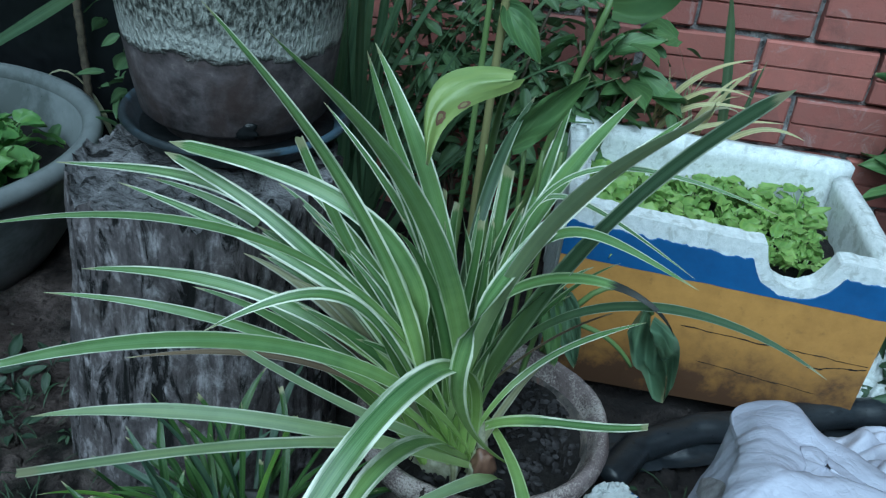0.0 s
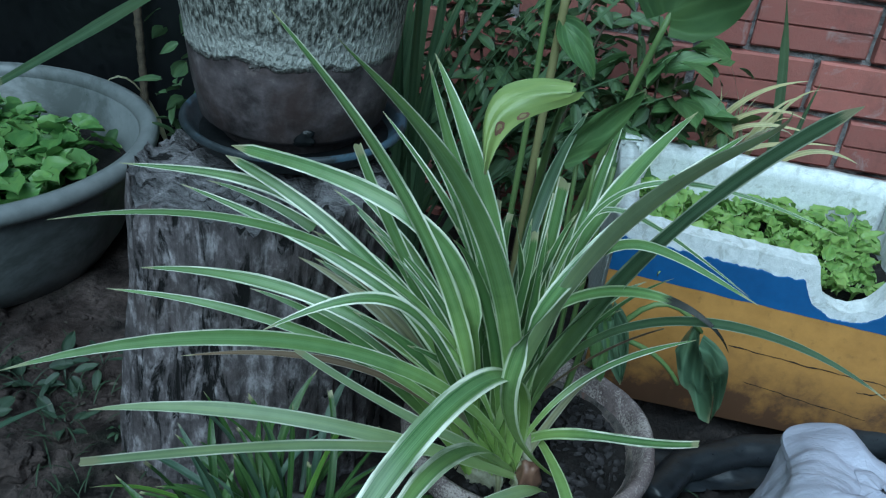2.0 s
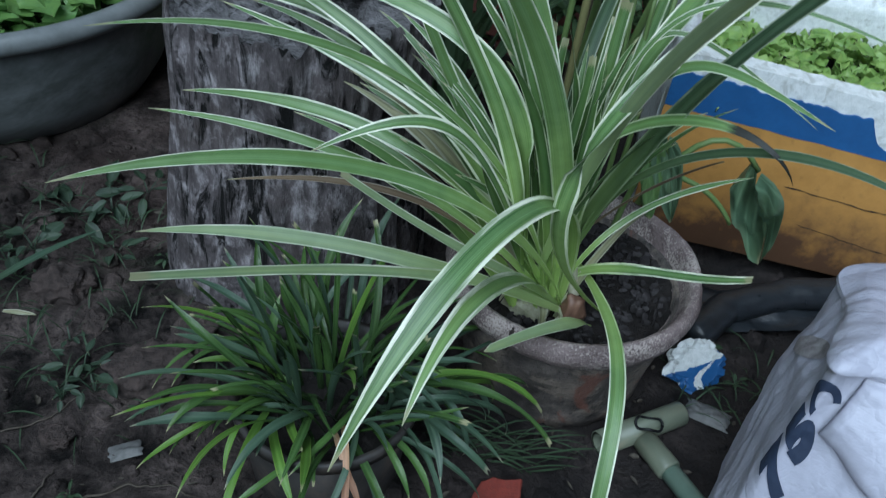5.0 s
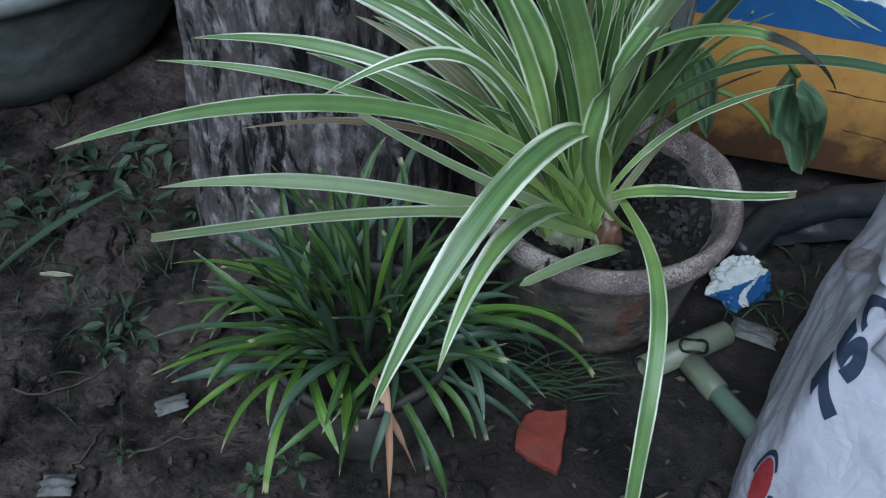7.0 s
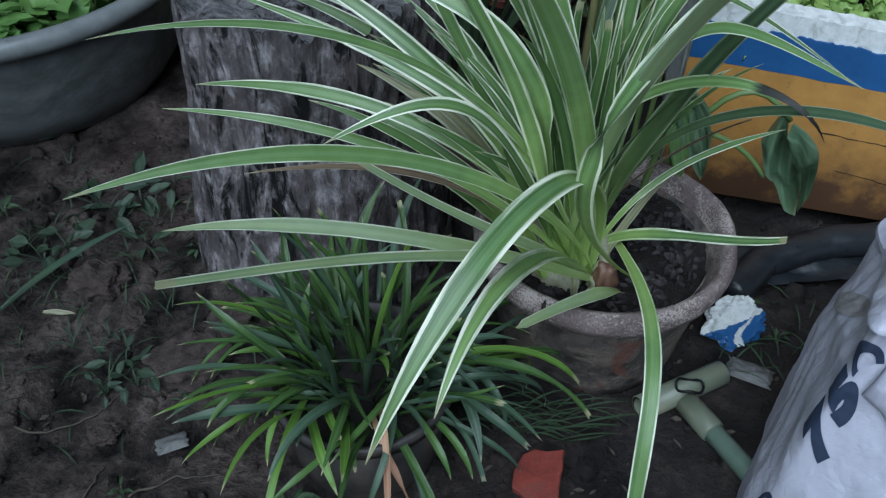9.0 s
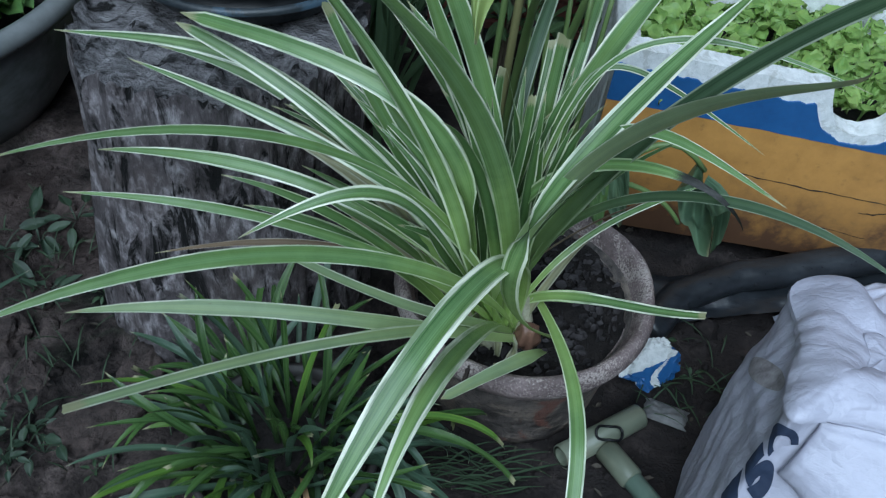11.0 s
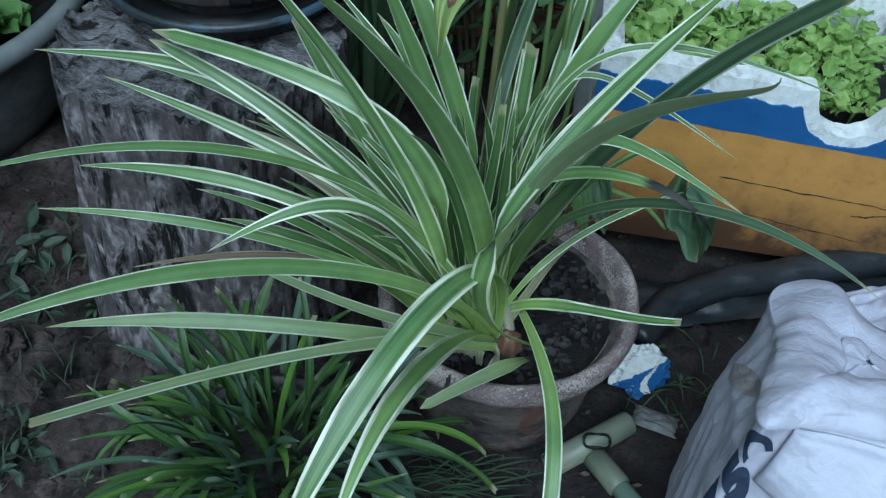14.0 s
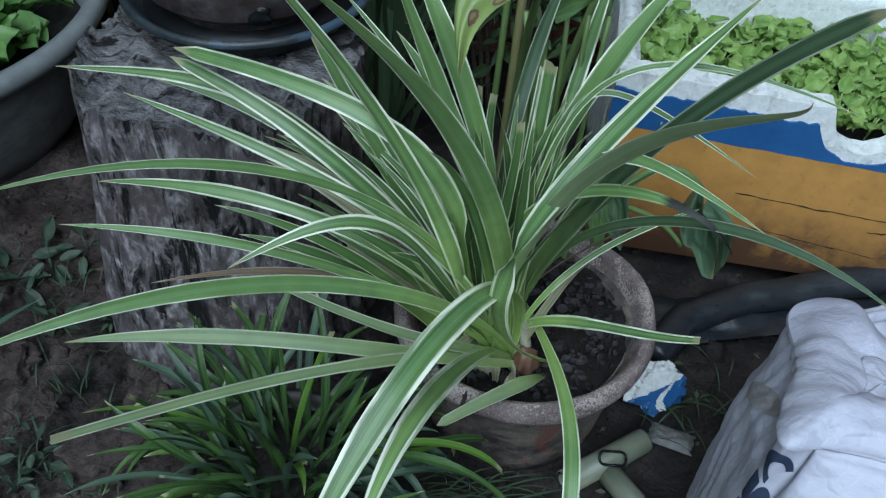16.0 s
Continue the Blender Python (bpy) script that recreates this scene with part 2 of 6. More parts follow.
FOAM = simple("foam", (0.52, 0.555, 0.55), (0.8, 0.82, 0.82), 90, 0.75, 0.6, 0.004, (1, 1, 1), (0.48, 0.5, 0.48))
BLUE = simple("blue_paint", (0.015, 0.07, 0.2), (0.025, 0.11, 0.3), 18, 0.5, 0.25, 0.002)
MORTAR = simple("mortar", (0.045, 0.043, 0.043), (0.4, 0.385, 0.38), 30, 0.9, 1.0, 0.014, (1, 1, 1), (0.02, 0.02, 0.019))
TUBE = simple("pale_green_tube", (0.11, 0.135, 0.1), (0.2, 0.215, 0.155), 16, 0.45, 0.15, 0.002, (1, 1, 0.3), (0.27, 0.24, 0.17))
TUBE_B = simple("grey_green_tube", (0.09, 0.14, 0.11), (0.15, 0.21, 0.165), 16, 0.4, 0.15, 0.002)
SHARD = simple("red_clay", (0.085, 0.014, 0.01), (0.27, 0.046, 0.03), 34, 0.9, 0.7, 0.005, (1, 1, 1), (0.15, 0.04, 0.03))
INK = simple("navy_print", (0.012, 0.02, 0.045), (0.025, 0.04, 0.08), 60, 0.7, 0.2, 0.001)
RED = simple("red_print", (0.22, 0.018, 0.022), (0.34, 0.04, 0.045), 60, 0.7, 0.2, 0.001)
ROOT = simple("brown_bulb_skin", (0.08, 0.042, 0.028), (0.24, 0.135, 0.09), 40, 0.5, 0.4, 0.002, (1, 1, 0.4))
PALEROOT = simple("pale_leaf_base", (0.2, 0.2, 0.12), (0.5, 0.49, 0.37), 50, 0.5, 0.2, 0.002)
TWIG = simple("dead_stem", (0.03, 0.026, 0.02), (0.11, 0.09, 0.07), 60, 0.8, 0.4, 0.002)
SCRAP = simple("grey_scrap", (0.07, 0.07, 0.07), (0.19, 0.19, 0.185), 30, 0.6, 0.4, 0.003)
DIRTY = simple("dirty_cloth", (0.1, 0.09, 0.09), (0.42, 0.4, 0.42), 60, 0.7, 0.3, 0.003)
DARKWALL = simple("blocker_wall_dark", (0.012, 0.014, 0.016), (0.035, 0.038, 0.042), 5, 0.7, 0.3, 0.01)


def brick_material():
    m, n, l, b = mat("red_brick", 0.8)
    info = n.new("ShaderNodeObjectInfo")
    v = coords(n, l)
    add = n.new("ShaderNodeVectorMath")
    add.operation = "ADD"
    l.new(v, add.inputs[0])
    l.new(info.outputs["Location"], add.inputs[1])
    v = add.outputs["Vector"]
    f = noise_tex(n, l, v, 26, 8, 0.7)
    f2 = noise_tex(n, l, v, 220, 4, 0.6)
    base = mix(n, l, info.outputs["Random"], (0.2, 0.066, 0.056), (0.4, 0.14, 0.112))
    col = mix(n, l, ramp(n, l, f, (0.35, 0.0), (0.75, 0.6)), base, (0.23, 0.11, 0.09))
    dirt = noise_tex(n, l, v, 9, 6, 0.7, 0.5)
    col = mix(n, l, ramp(n, l, dirt, (0.5, 0.0), (0.7, 0.55)), col, (0.07, 0.045, 0.04))
    lime = noise_tex(n, l, v, 14, 7, 0.75, 0.8)
    col = mix(n, l, ramp(n, l, lime, (0.57, 0.0), (0.7, 0.6)), col, (0.36, 0.32, 0.31))
    l.new(col, b.inputs["Base Color"])
    bump(n, l, b, math_node(n, l, "ADD", f, math_node(n, l, "MULTIPLY", f2, 0.4)), 0.5, 0.004)
    return m


BRICK = brick_material()


def rim_material():
    """Old fired clay: purplish brown with a pale peeling bloom and grit."""
    m, n, l, b = mat("weathered_clay_rim", 0.6)
    v = coords(n, l)
    f = noise_tex(n, l, v, 40, 8, 0.7)
    grit = noise_tex(n, l, v, 420, 3, 0.5)
    bloom = noise_tex(n, l, v, 14, 8, 0.75, 0.5)
    col = ramp(n, l, f, (0.3, (0.1, 0.072, 0.07)), (0.7, (0.27, 0.215, 0.21)))
    pale = math_node(n, l, "ADD", math_node(n, l, "MULTIPLY", bloom, 0.6), math_node(n, l, "MULTIPLY", grit, 0.4))
    col = mix(n, l, ramp(n, l, pale, (0.49, 0.0), (0.57, 0.75)), col, (0.5, 0.44, 0.4))
    col = mix(n, l, ramp(n, l, grit, (0.3, 0.55), (0.4, 0.0)), col, (0.06, 0.045, 0.043))
    l.new(col, b.inputs["Base Color"])
    bump(n, l, b, math_node(n, l, "ADD", f, math_node(n, l, "MULTIPLY", grit, 0.5)), 0.8, 0.006)
    return m


TERRA = rim_material()


def pot_material():
    """Dark weathered clay, flaked to red in patches, with dried mud round the foot."""
    m, n, l, b = mat("dark_weathered_clay", 0.6)
    v = coords(n, l)
    f = noise_tex(n, l, v, 30, 8, 0.7)
    grit = noise_tex(n, l, v, 240, 4, 0.6)
    flake = noise_tex(n, l, v, 9, 6, 0.6, 0.8)
    mud = noise_tex(n, l, v, 16, 8, 0.75, 0.4)
    col = ramp(n, l, f, (0.34, (0.026, 0.023, 0.022)), (0.66, (0.15, 0.128, 0.115)))
    col = mix(n, l, ramp(n, l, mud, (0.5, 0.0), (0.58, 0.75)), col, (0.23, 0.19, 0.155))
    col = mix(n, l, ramp(n, l, flake, (0.6, 0.0), (0.635, 0.85)), col, (0.17, 0.075, 0.055))
    col = mix(n, l, ramp(n, l, grit, (0.32, 0.8), (0.42, 0.0)), col, (0.02, 0.017, 0.016))
    l.new(col, b.inputs["Base Color"])
    l.new(ramp(n, l, f, (0.3, 0.35), (0.7, 0.75)), b.inputs["Roughness"])
    bump(n, l, b, math_node(n, l, "ADD", math_node(n, l, "MULTIPLY", flake, 1.6), math_node(n, l, "ADD", f, math_node(n, l, "MULTIPLY", grit, 0.3))), 0.8, 0.008)
    return m


GLAZE = pot_material()


def orange_material():
    """Ochre paint with mud splashes that grow towards the foot, and cracks."""
    m, n, l, b = mat("ochre_paint", 0.6)
    v = coords(n, l)
    f = noise_tex(n, l, v, 14, 8, 0.7)
    f2 = noise_tex(n, l, v, 60, 5, 0.6)
    col = ramp(n, l, f, (0.3, (0.33, 0.165, 0.04)), (0.7, (0.5, 0.26, 0.065)))
    sep = n.new("ShaderNodeSeparateXYZ")
    l.new(v, sep.inputs["Vector"])
    h = math_node(n, l, "ADD", math_node(n, l, "MULTIPLY", sep.outputs["Z"], -3.9), math_node(n, l, "MULTIPLY", f, 1.3))
    mud = ramp(n, l, h, (0.14, 0.0), (0.34, 0.4), (0.56, 0.94))
    col = mix(n, l, mud, col, (0.055, 0.026, 0.016))
    col = mix(n, l, ramp(n, l, f2, (0.6, 0.0), (0.75, 0.4)), col, (0.1, 0.06, 0.03))
    l.new(col, b.inputs["Base Color"])
    bump(n, l, b, f2, 0.3, 0.002)
    return m


OCHRE = orange_material()


def wood_material():
    m, n, l, b = mat("weathered_wood", 0.85)
    v = coords(n, l, (1, 1, 0.3))
    f = noise_tex(n, l, v, 34, 9, 0.68, 0.7)
    f2 = noise_tex(n, l, coords(n, l, (1, 1, 0.16)), 130, 6, 0.7)
    flake = noise_tex(n, l, coords(n, l, (1, 1, 0.6)), 42, 8, 0.72, 0.3)
    big = noise_tex(n, l, coords(n, l), 7, 6, 0.65, 0.4)
    col = ramp(n, l, flake, (0.34, (0.04, 0.034, 0.035)), (0.5, (0.13, 0.113, 0.118)), (0.65, (0.43, 0.4, 0.415)))
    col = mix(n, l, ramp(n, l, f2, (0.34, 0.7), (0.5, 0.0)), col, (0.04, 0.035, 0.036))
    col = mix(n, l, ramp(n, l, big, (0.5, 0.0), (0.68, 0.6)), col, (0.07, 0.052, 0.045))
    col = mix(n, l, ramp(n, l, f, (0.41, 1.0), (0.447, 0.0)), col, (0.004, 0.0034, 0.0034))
    l.new(col, b.inputs["Base Color"])
    cleft = ramp(n, l, f, (0.36, 0.0), (0.46, 1.0))
    bump(n, l, b, math_node(n, l, "ADD", cleft, math_node(n, l, "ADD", math_node(n, l, "MULTIPLY", f2, 0.4), math_node(n, l, "MULTIPLY", flake, 0.5))), 0.9, 0.012)
    return m


WOOD = wood_material()
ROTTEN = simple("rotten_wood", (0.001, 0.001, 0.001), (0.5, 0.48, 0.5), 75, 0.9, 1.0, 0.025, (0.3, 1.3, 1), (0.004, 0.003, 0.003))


def cement_material():
    """Rough-cast cement: a pale scaly crust above a ragged line, bare dark cement below."""
    m, n, l, b = mat("lichened_cement", 0.85)
    v = coords(n, l)
    sep = n.new("ShaderNodeSeparateXYZ")
    l.new(v, sep.inputs["Vector"])
    fz = noise_tex(n, l, v, 16, 7, 0.7)
    ang = noise_tex(n, l, coords(n, l, (1, 1, 0.42)), 215, 3, 0.55)
    patch = noise_tex(n, l, v, 11, 6, 0.65, 0.5)
    z = math_node(n, l, "ADD", sep.outputs["Z"], math_node(n, l, "MULTIPLY", math_node(n, l, "SUBTRACT", fz, 0.5), 0.05))
    upper = ramp(n, l, math_node(n, l, "SUBTRACT", z, CRUST - 0.5), (0.497, 0.0), (0.503, 1.0))
    # Pale band at the crust's lower edge, painting in its bright highlight.
    line = ramp(n, l, math_node(n, l, "SUBTRACT", z, CRUST - 0.5), (0.494, 0.0), (0.502, 1.0), (0.516, 1.0), (0.545, 0.0))
    crust = ramp(n, l, ang, (0.4, (0.03, 0.033, 0.028)), (0.5, (0.2, 0.21, 0.185)), (0.64, (0.42, 0.44, 0.4)))
    crust = mix(n, l, ramp(n, l, patch, (0.45, 0.0), (0.7, 0.6)), crust, (0.15, 0.16, 0.135))
    crust = mix(n, l, math_node(n, l, "MULTIPLY", line, 0.65), crust, (0.55, 0.57, 0.53))
    bare = ramp(n, l, noise_tex(n, l, v, 30, 8, 0.7), (0.35, (0.028, 0.022, 0.023)), (0.6, (0.12, 0.1, 0.104)), (0.72, (0.22, 0.19, 0.185)))
    bare = mix(n, l, ramp(n, l, patch, (0.48, 0.0), (0.62, 0.7)), bare, (0.045, 0.026, 0.022))
    bare = mix(n, l, ramp(n, l, patch, (0.3, 0.5), (0.42, 0.0)), bare, (0.13, 0.135, 0.14))
    l.new(mix(n, l, upper, bare, crust), b.inputs["Base Color"])
    bump(n, l, b, math_node(n, l, "ADD", math_node(n, l, "MULTIPLY", math_node(n, l, "ADD", ang, 0.5), upper), math_node(n, l, "MULTIPLY", fz, 0.4)), 0.9, 0.01)
    return m


CRUST = 0.13
CEMENT = cement_material()


def sack_material():
    m, n, l, b = mat("woven_sack", 0.5)
    v = coords(n, l)
    f = noise_tex(n, l, v, 9, 6, 0.65)
    weave = noise_tex(n, l, coords(n, l, (1, 1, 6)), 160, 3, 0.5)
    wr = noise_tex(n, l, v, 34, 6, 0.6, 0.9)
    col = ramp(n, l, f, (0.3, (0.36, 0.365, 0.44)), (0.7, (0.5, 0.505, 0.6)))
    dirt = noise_tex(n, l, v, 7, 9, 0.75, 0.7)
    col = mix(n, l, ramp(n, l, dirt, (0.54, 0.0), (0.72, 0.55)), col, (0.24, 0.22, 0.23))
    col = mix(n, l, ramp(n, l, weave, (0.5, 0.0), (0.75, 0.12)), col, (0.3, 0.3, 0.34))
    l.new(col, b.inputs["Base Color"])
    crease = None
    for k, (scale, depth) in enumerate(((15, 1.0), (31, 0.6), (64, 0.35))):
        fold = math_node(n, l, "ABSOLUTE", math_node(n, l, "SUBTRACT", noise_tex(n, l, coords(n, l, (1, 1, 0.8)), scale, 2, 0.5, 0.4), 0.5))
        fold = math_node(n, l, "MULTIPLY", math_node(n, l, "MINIMUM", fold, 0.09), depth * 9.0)
        crease = fold if crease is None else math_node(n, l, "ADD", crease, fold)
    bump(n, l, b, math_node(n, l, "ADD", math_node(n, l, "ADD", math_node(n, l, "MULTIPLY", wr, 0.5), crease), math_node(n, l, "MULTIPLY", weave, 0.4)), 0.2, 0.005)
    return m


SACK = sack_material()


def ground_material():
    m, n, l, b = mat("bare_earth", 0.85, 0.0, 0.25)
    v = coords(n, l)
    f = noise_tex(n, l, v, 11, 10, 0.75, 0.3)
    f2 = noise_tex(n, l, v, 120, 6, 0.7)
    f3 = noise_tex(n, l, v, 2.2, 5, 0.6)
    col = ramp(n, l, f, (0.39, (0.004, 0.0035, 0.0035)), (0.52, (0.078, 0.062, 0.057)), (0.7, (0.25, 0.197, 0.18)))
    col = mix(n, l, ramp(n, l, f2, (0.36, 0.6), (0.5, 0.0)), col, (0.012, 0.009, 0.009))
    moss = noise_tex(n, l, v, 6.5, 7, 0.7, 0.6)
    col = mix(n, l, ramp(n, l, moss, (0.56, 0.0), (0.7, 0.55)), col, (0.035, 0.05, 0.026))
    col = mix(n, l, ramp(n, l, f3, (0.5, 0.0), (0.7, 0.5)), col, (0.09, 0.058, 0.05))
    # Earth darkens to the right: shade round the pot and sack, put into colour.
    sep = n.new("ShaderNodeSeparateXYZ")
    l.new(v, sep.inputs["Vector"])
    shadowed = math_node(n, l, "ADD", math_node(n, l, "MULTIPLY", sep.outputs["X"], 1.1), math_node(n, l, "MULTIPLY", f3, 0.9))
    col = mix(n, l, ramp(n, l, shadowed, (0.16, 0.0), (0.52, 0.68)), col, (0.018, 0.016, 0.0165))
    l.new(col, b.inputs["Base Color"])
    l.new(ramp(n, l, f, (0.35, 0.55), (0.6, 0.9)), b.inputs["Roughness"])
    bump(n, l, b, math_node(n, l, "ADD", f, math_node(n, l, "MULTIPLY", f2, 0.25)), 0.9, 0.03)
    return m


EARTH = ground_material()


# ---- shaping helpers ----
def mesh_of(name, bm, material, smooth=True):
    me = bpy.data.meshes.new(name)
    bm.normal_update()
    bm.to_mesh(me)
    bm.free()
    me.materials.append(material)
    if smooth:
        me.polygons.foreach_set("use_smooth", [True] * len(me.polygons))
    return me


def part(name, bm, material, parent=None, label="", smooth=True):
    ob = new(name, bm if isinstance(bm, bpy.types.Mesh) else mesh_of(name, bm, material, smooth))
    ob.parent = parent
    if label:
        tagged(ob, label)
    return ob


def thing(name, m, label, category, group="", kind=""):
    ob = new(name)
    ob.empty_display_size = 0.05
    ob.matrix_world = m
    return tagged(ob, label, category, group, kind)


def lathe(profile, seg=72, wobble=0.0, seed=0.0, closed=True):
    """Turns a profile of (radius, height) about z. wobble: unevenness in metres."""
    bm = bmesh.new()
    rings = []
    for r, z in profile:
        ring = []
        for i in range(seg):
            a = 2 * math.pi * i / seg
            k = noise.noise(Vector((math.cos(a) * 2.1 + seed, math.sin(a) * 2.1, z * 9))) * wobble
            k += noise.noise(Vector((math.cos(a) * 9 + seed, math.sin(a) * 9, z * 40))) * wobble * 0.35
            rr = max(r + (k if r > 0.001 else 0), 0.0005)
            ring.append(bm.verts.new((rr * math.cos(a), rr * math.sin(a), z + k * 0.5)))
        rings.append(ring)
    for p, q in zip(rings, rings[1:]):
        for i in range(seg):
            bm.faces.new((p[i], p[(i + 1) % seg], q[(i + 1) % seg], q[i]))
    if closed:
        bm.faces.new(list(reversed(rings[0])))
        bm.faces.new(rings[-1])
    bmesh.ops.recalc_face_normals(bm, faces=bm.faces)
    return bm


def tube(points, radii, seg=10, caps=True, flat=1.0):
    bm = bmesh.new()
    pts = [Vector(p) for p in points]
    if isinstance(radii, (int, float)):
        radii = [radii] * len(pts)
    rings = []
    ref = Vector((0.13, 0.21, 1))
    for i, p in enumerate(pts):
        d = (pts[min(i + 1, len(pts) - 1)] - pts[max(i - 1, 0)]).normalized()
        s = d.cross(ref)
        if s.length < 0.05:
            s = d.cross(Vector((1, 0, 0)))
        s.normalize()
        u = s.cross(d)
        rings.append([bm.verts.new(p + (s * math.cos(a) + u * math.sin(a) * flat) * radii[i]) for a in (2 * math.pi * k / seg for k in range(seg))])
    for p, q in zip(rings, rings[1:]):
        for i in range(seg):
            bm.faces.new((p[i], p[(i + 1) % seg], q[(i + 1) % seg], q[i]))
    if caps:
        bm.faces.new(list(reversed(rings[0])))
        bm.faces.new(rings[-1])
    bmesh.ops.recalc_face_normals(bm, faces=bm.faces)
    return bm


def arc(base, bend, tip, weight=1.0, steps=18):
    """A conic from base to tip, drawn towards bend."""
    out = []
    for i in range(steps + 1):
        s = i / steps
        a, b, c = (1 - s) ** 2, 2 * weight * s * (1 - s), s * s
        out.append((base * a + bend * b + tip * c) / (a + b + c))
    return out


def blade(bm, uv, pts, width, end="point", fold=0.3, twist=0.0, swell=0.38, foot=0.6, wave=0.0, seed=0.0, roll=0.0, taper=0.38):
    """Adds a leaf blade with a folded midrib along pts to bm."""
    rows = []
    last = len(pts) - 1
    side0 = None
    run = [0.0]
    for p, q in zip(pts, pts[1:]):
        run.append(run[-1] + (q - p).length)
    for i, p in enumerate(pts):
        s = run[i] / run[-1]
        d = (pts[min(i + 1, last)] - pts[max(i - 1, 0)]).normalized()
        side = d.cross(Vector((0, 0, 1)))
        if side0 is not None:
            side = side0 - d * side0.dot(d) if side.length < 0.25 else side.normalized() * 0.6 + (side0 - d * side0.dot(d)) * 0.7
        elif side.length < 0.05:
            side = Vector((1, 0, 0))
        side.normalize()
        side0 = side
        up = side.cross(d)
        a = roll + twist * s + wave * noise.noise(Vector((s * 3.1 + seed, seed, 0)))
        sd, un = side * math.cos(a) + up * math.sin(a), up * math.cos(a) - side * math.sin(a)
        w = foot + (1 - foot) * min(s / swell, 1.0) ** 0.8
        if end == "point":
            w *= min(1.0, (1 - s) / taper) ** 0.72
        elif end == "round":
            w *= min(1.0, max((1 - s) / 0.05, 0.0)) ** 0.5 * (1 - 0.9 * max(s - 0.55, 0))
        else:
            w *= 1 - 0.75 * max(s - 0.4, 0)
        w = max(w, 0.03) * width * 0.5
        w *= 1 + 0.08 * noise.noise(Vector((s * 9 + seed * 3, 1.7, seed)))
        row = []
        for k in (-1, -0.5, 0, 0.5, 1):
            jag = 0.005 * noise.noise(Vector((k * 7, seed, 5))) if end == "cut" and i == last else 0
            q = p + sd * (w * k) + un * (abs(k) * w * fold * (1.0 - 0.5 * s)) + d * jag
            row.append((bm.verts.new(q), ((k + 1) / 2, s)))
        rows.append(row)
    for p, q in zip(rows, rows[1:]):
        for k in range(4):
            c = (p[k], p[k + 1], q[k + 1], q[k])
            f = bm.faces.new([v for v, _ in c])
            for loop, (_, t) in zip(f.loops, c):
                loop[uv].uv = t
    return bm


def blade_mesh(name, pts, width, material, **kw):
    bm = bmesh.new()
    uv = bm.loops.layers.uv.new("UVMap")
    blade(bm, uv, pts, width, **kw)
    return mesh_of(name, bm, material)


def oval_point(u, s, length, width, cup, droop, notch, seed, wave, bend):
    """A point of a broad leaf: u from -1 to 1 across, s from 0 at the foot to 1 at the tip."""
    w = max(math.sin(math.pi * ((0.012 if notch else 0.05) + (0.988 if notch else 0.95) * s) ** (0.6 if notch else 0.8)), 0.0) ** 0.85
    w = max(w, 0.02) * width / 2
    y = s * length - notch * length * (1 - s) ** 2 * abs(u) ** 1.2
    z = cup * width * abs(u) ** 1.5 * 0.6 - droop * length * s * s
    z += wave * length * noise.noise(Vector((u * 2.2 + seed, s * 3.3, seed * 1.7)))
    return Vector((u * w + bend * length * math.sin(math.pi * s), y, z))


def oval_leaf(bm, uv, m, length, width, cup=0.15, droop=0.25, notch=0.0, rows=8, seed=0.0, wave=0.02, cols=4, bend=0.0):
    """A broad leaf from the origin along +y of m; notch > 0 gives heart lobes at its foot."""
    grid = []
    for i in range(rows + 1):
        s = i / rows
        row = []
        for k in range(-cols, cols + 1):
            u = k / cols
            row.append((bm.verts.new(m @ oval_point(u, s, length, width, cup, droop, notch, seed, wave, bend)), ((u + 1) / 2, 0.5 + 0.48 * s)))
        grid.append(row)
    for p, q in zip(grid, grid[1:]):
        for k in range(2 * cols):
            c = (p[k], p[k + 1], q[k + 1], q[k])
            f = bm.faces.new([v for v, _ in c])
            for loop, (_, t) in zip(f.loops, c):
                loop[uv].uv = t


def slab(outline, thick, holes=0):
    """A plate: outline in (x, z), thickness along +y."""
    bm = bmesh.new()
    a = [bm.verts.new((x, 0, z)) for x, z in outline]
    f = bm.faces.new(a)
    r = bmesh.ops.extrude_face_region(bm, geom=[f])
    bmesh.ops.translate(bm, vec=(0, thick, 0), verts=[g for g in r["geom"] if isinstance(g, bmesh.types.BMVert)])
    bmesh.ops.recalc_face_normals(bm, faces=bm.faces)
    return bm


def lump(r, squash=(1, 1, 1), rough=0.3, seed=0.0, level=3, freq=1.6):
    bm = bmesh.new()
    bmesh.ops.create_icosphere(bm, subdivisions=level, radius=1)
    for v in bm.verts:
        k = 1 + rough * noise.noise(v.co * freq + Vector((seed, 0, 0))) + rough * 0.4 * noise.noise(v.co * freq * 3 + Vector((seed, 3, 0)))
        v.co = Vector((v.co.x * squash[0], v.co.y * squash[1], v.co.z * squash[2])) * (k * r)
    return bm




# ---- ground ----
def ground_height(x, y):
    h = 0.012 * noise.noise(Vector((x * 2.3, y * 2.3, 0))) + 0.007 * noise.noise(Vector((x * 9, y * 9, 2)))
    h += 0.013 * abs(noise.noise(Vector((x * 17, y * 17, 7)))) + 0.006 * noise.noise(Vector((x * 34, y * 34, 4))) + 0.003 * noise.noise(Vector((x * 80, y * 80, 4)))
    return h * min(1.0, 3.0 / (1.0 + abs(x) + abs(y)))


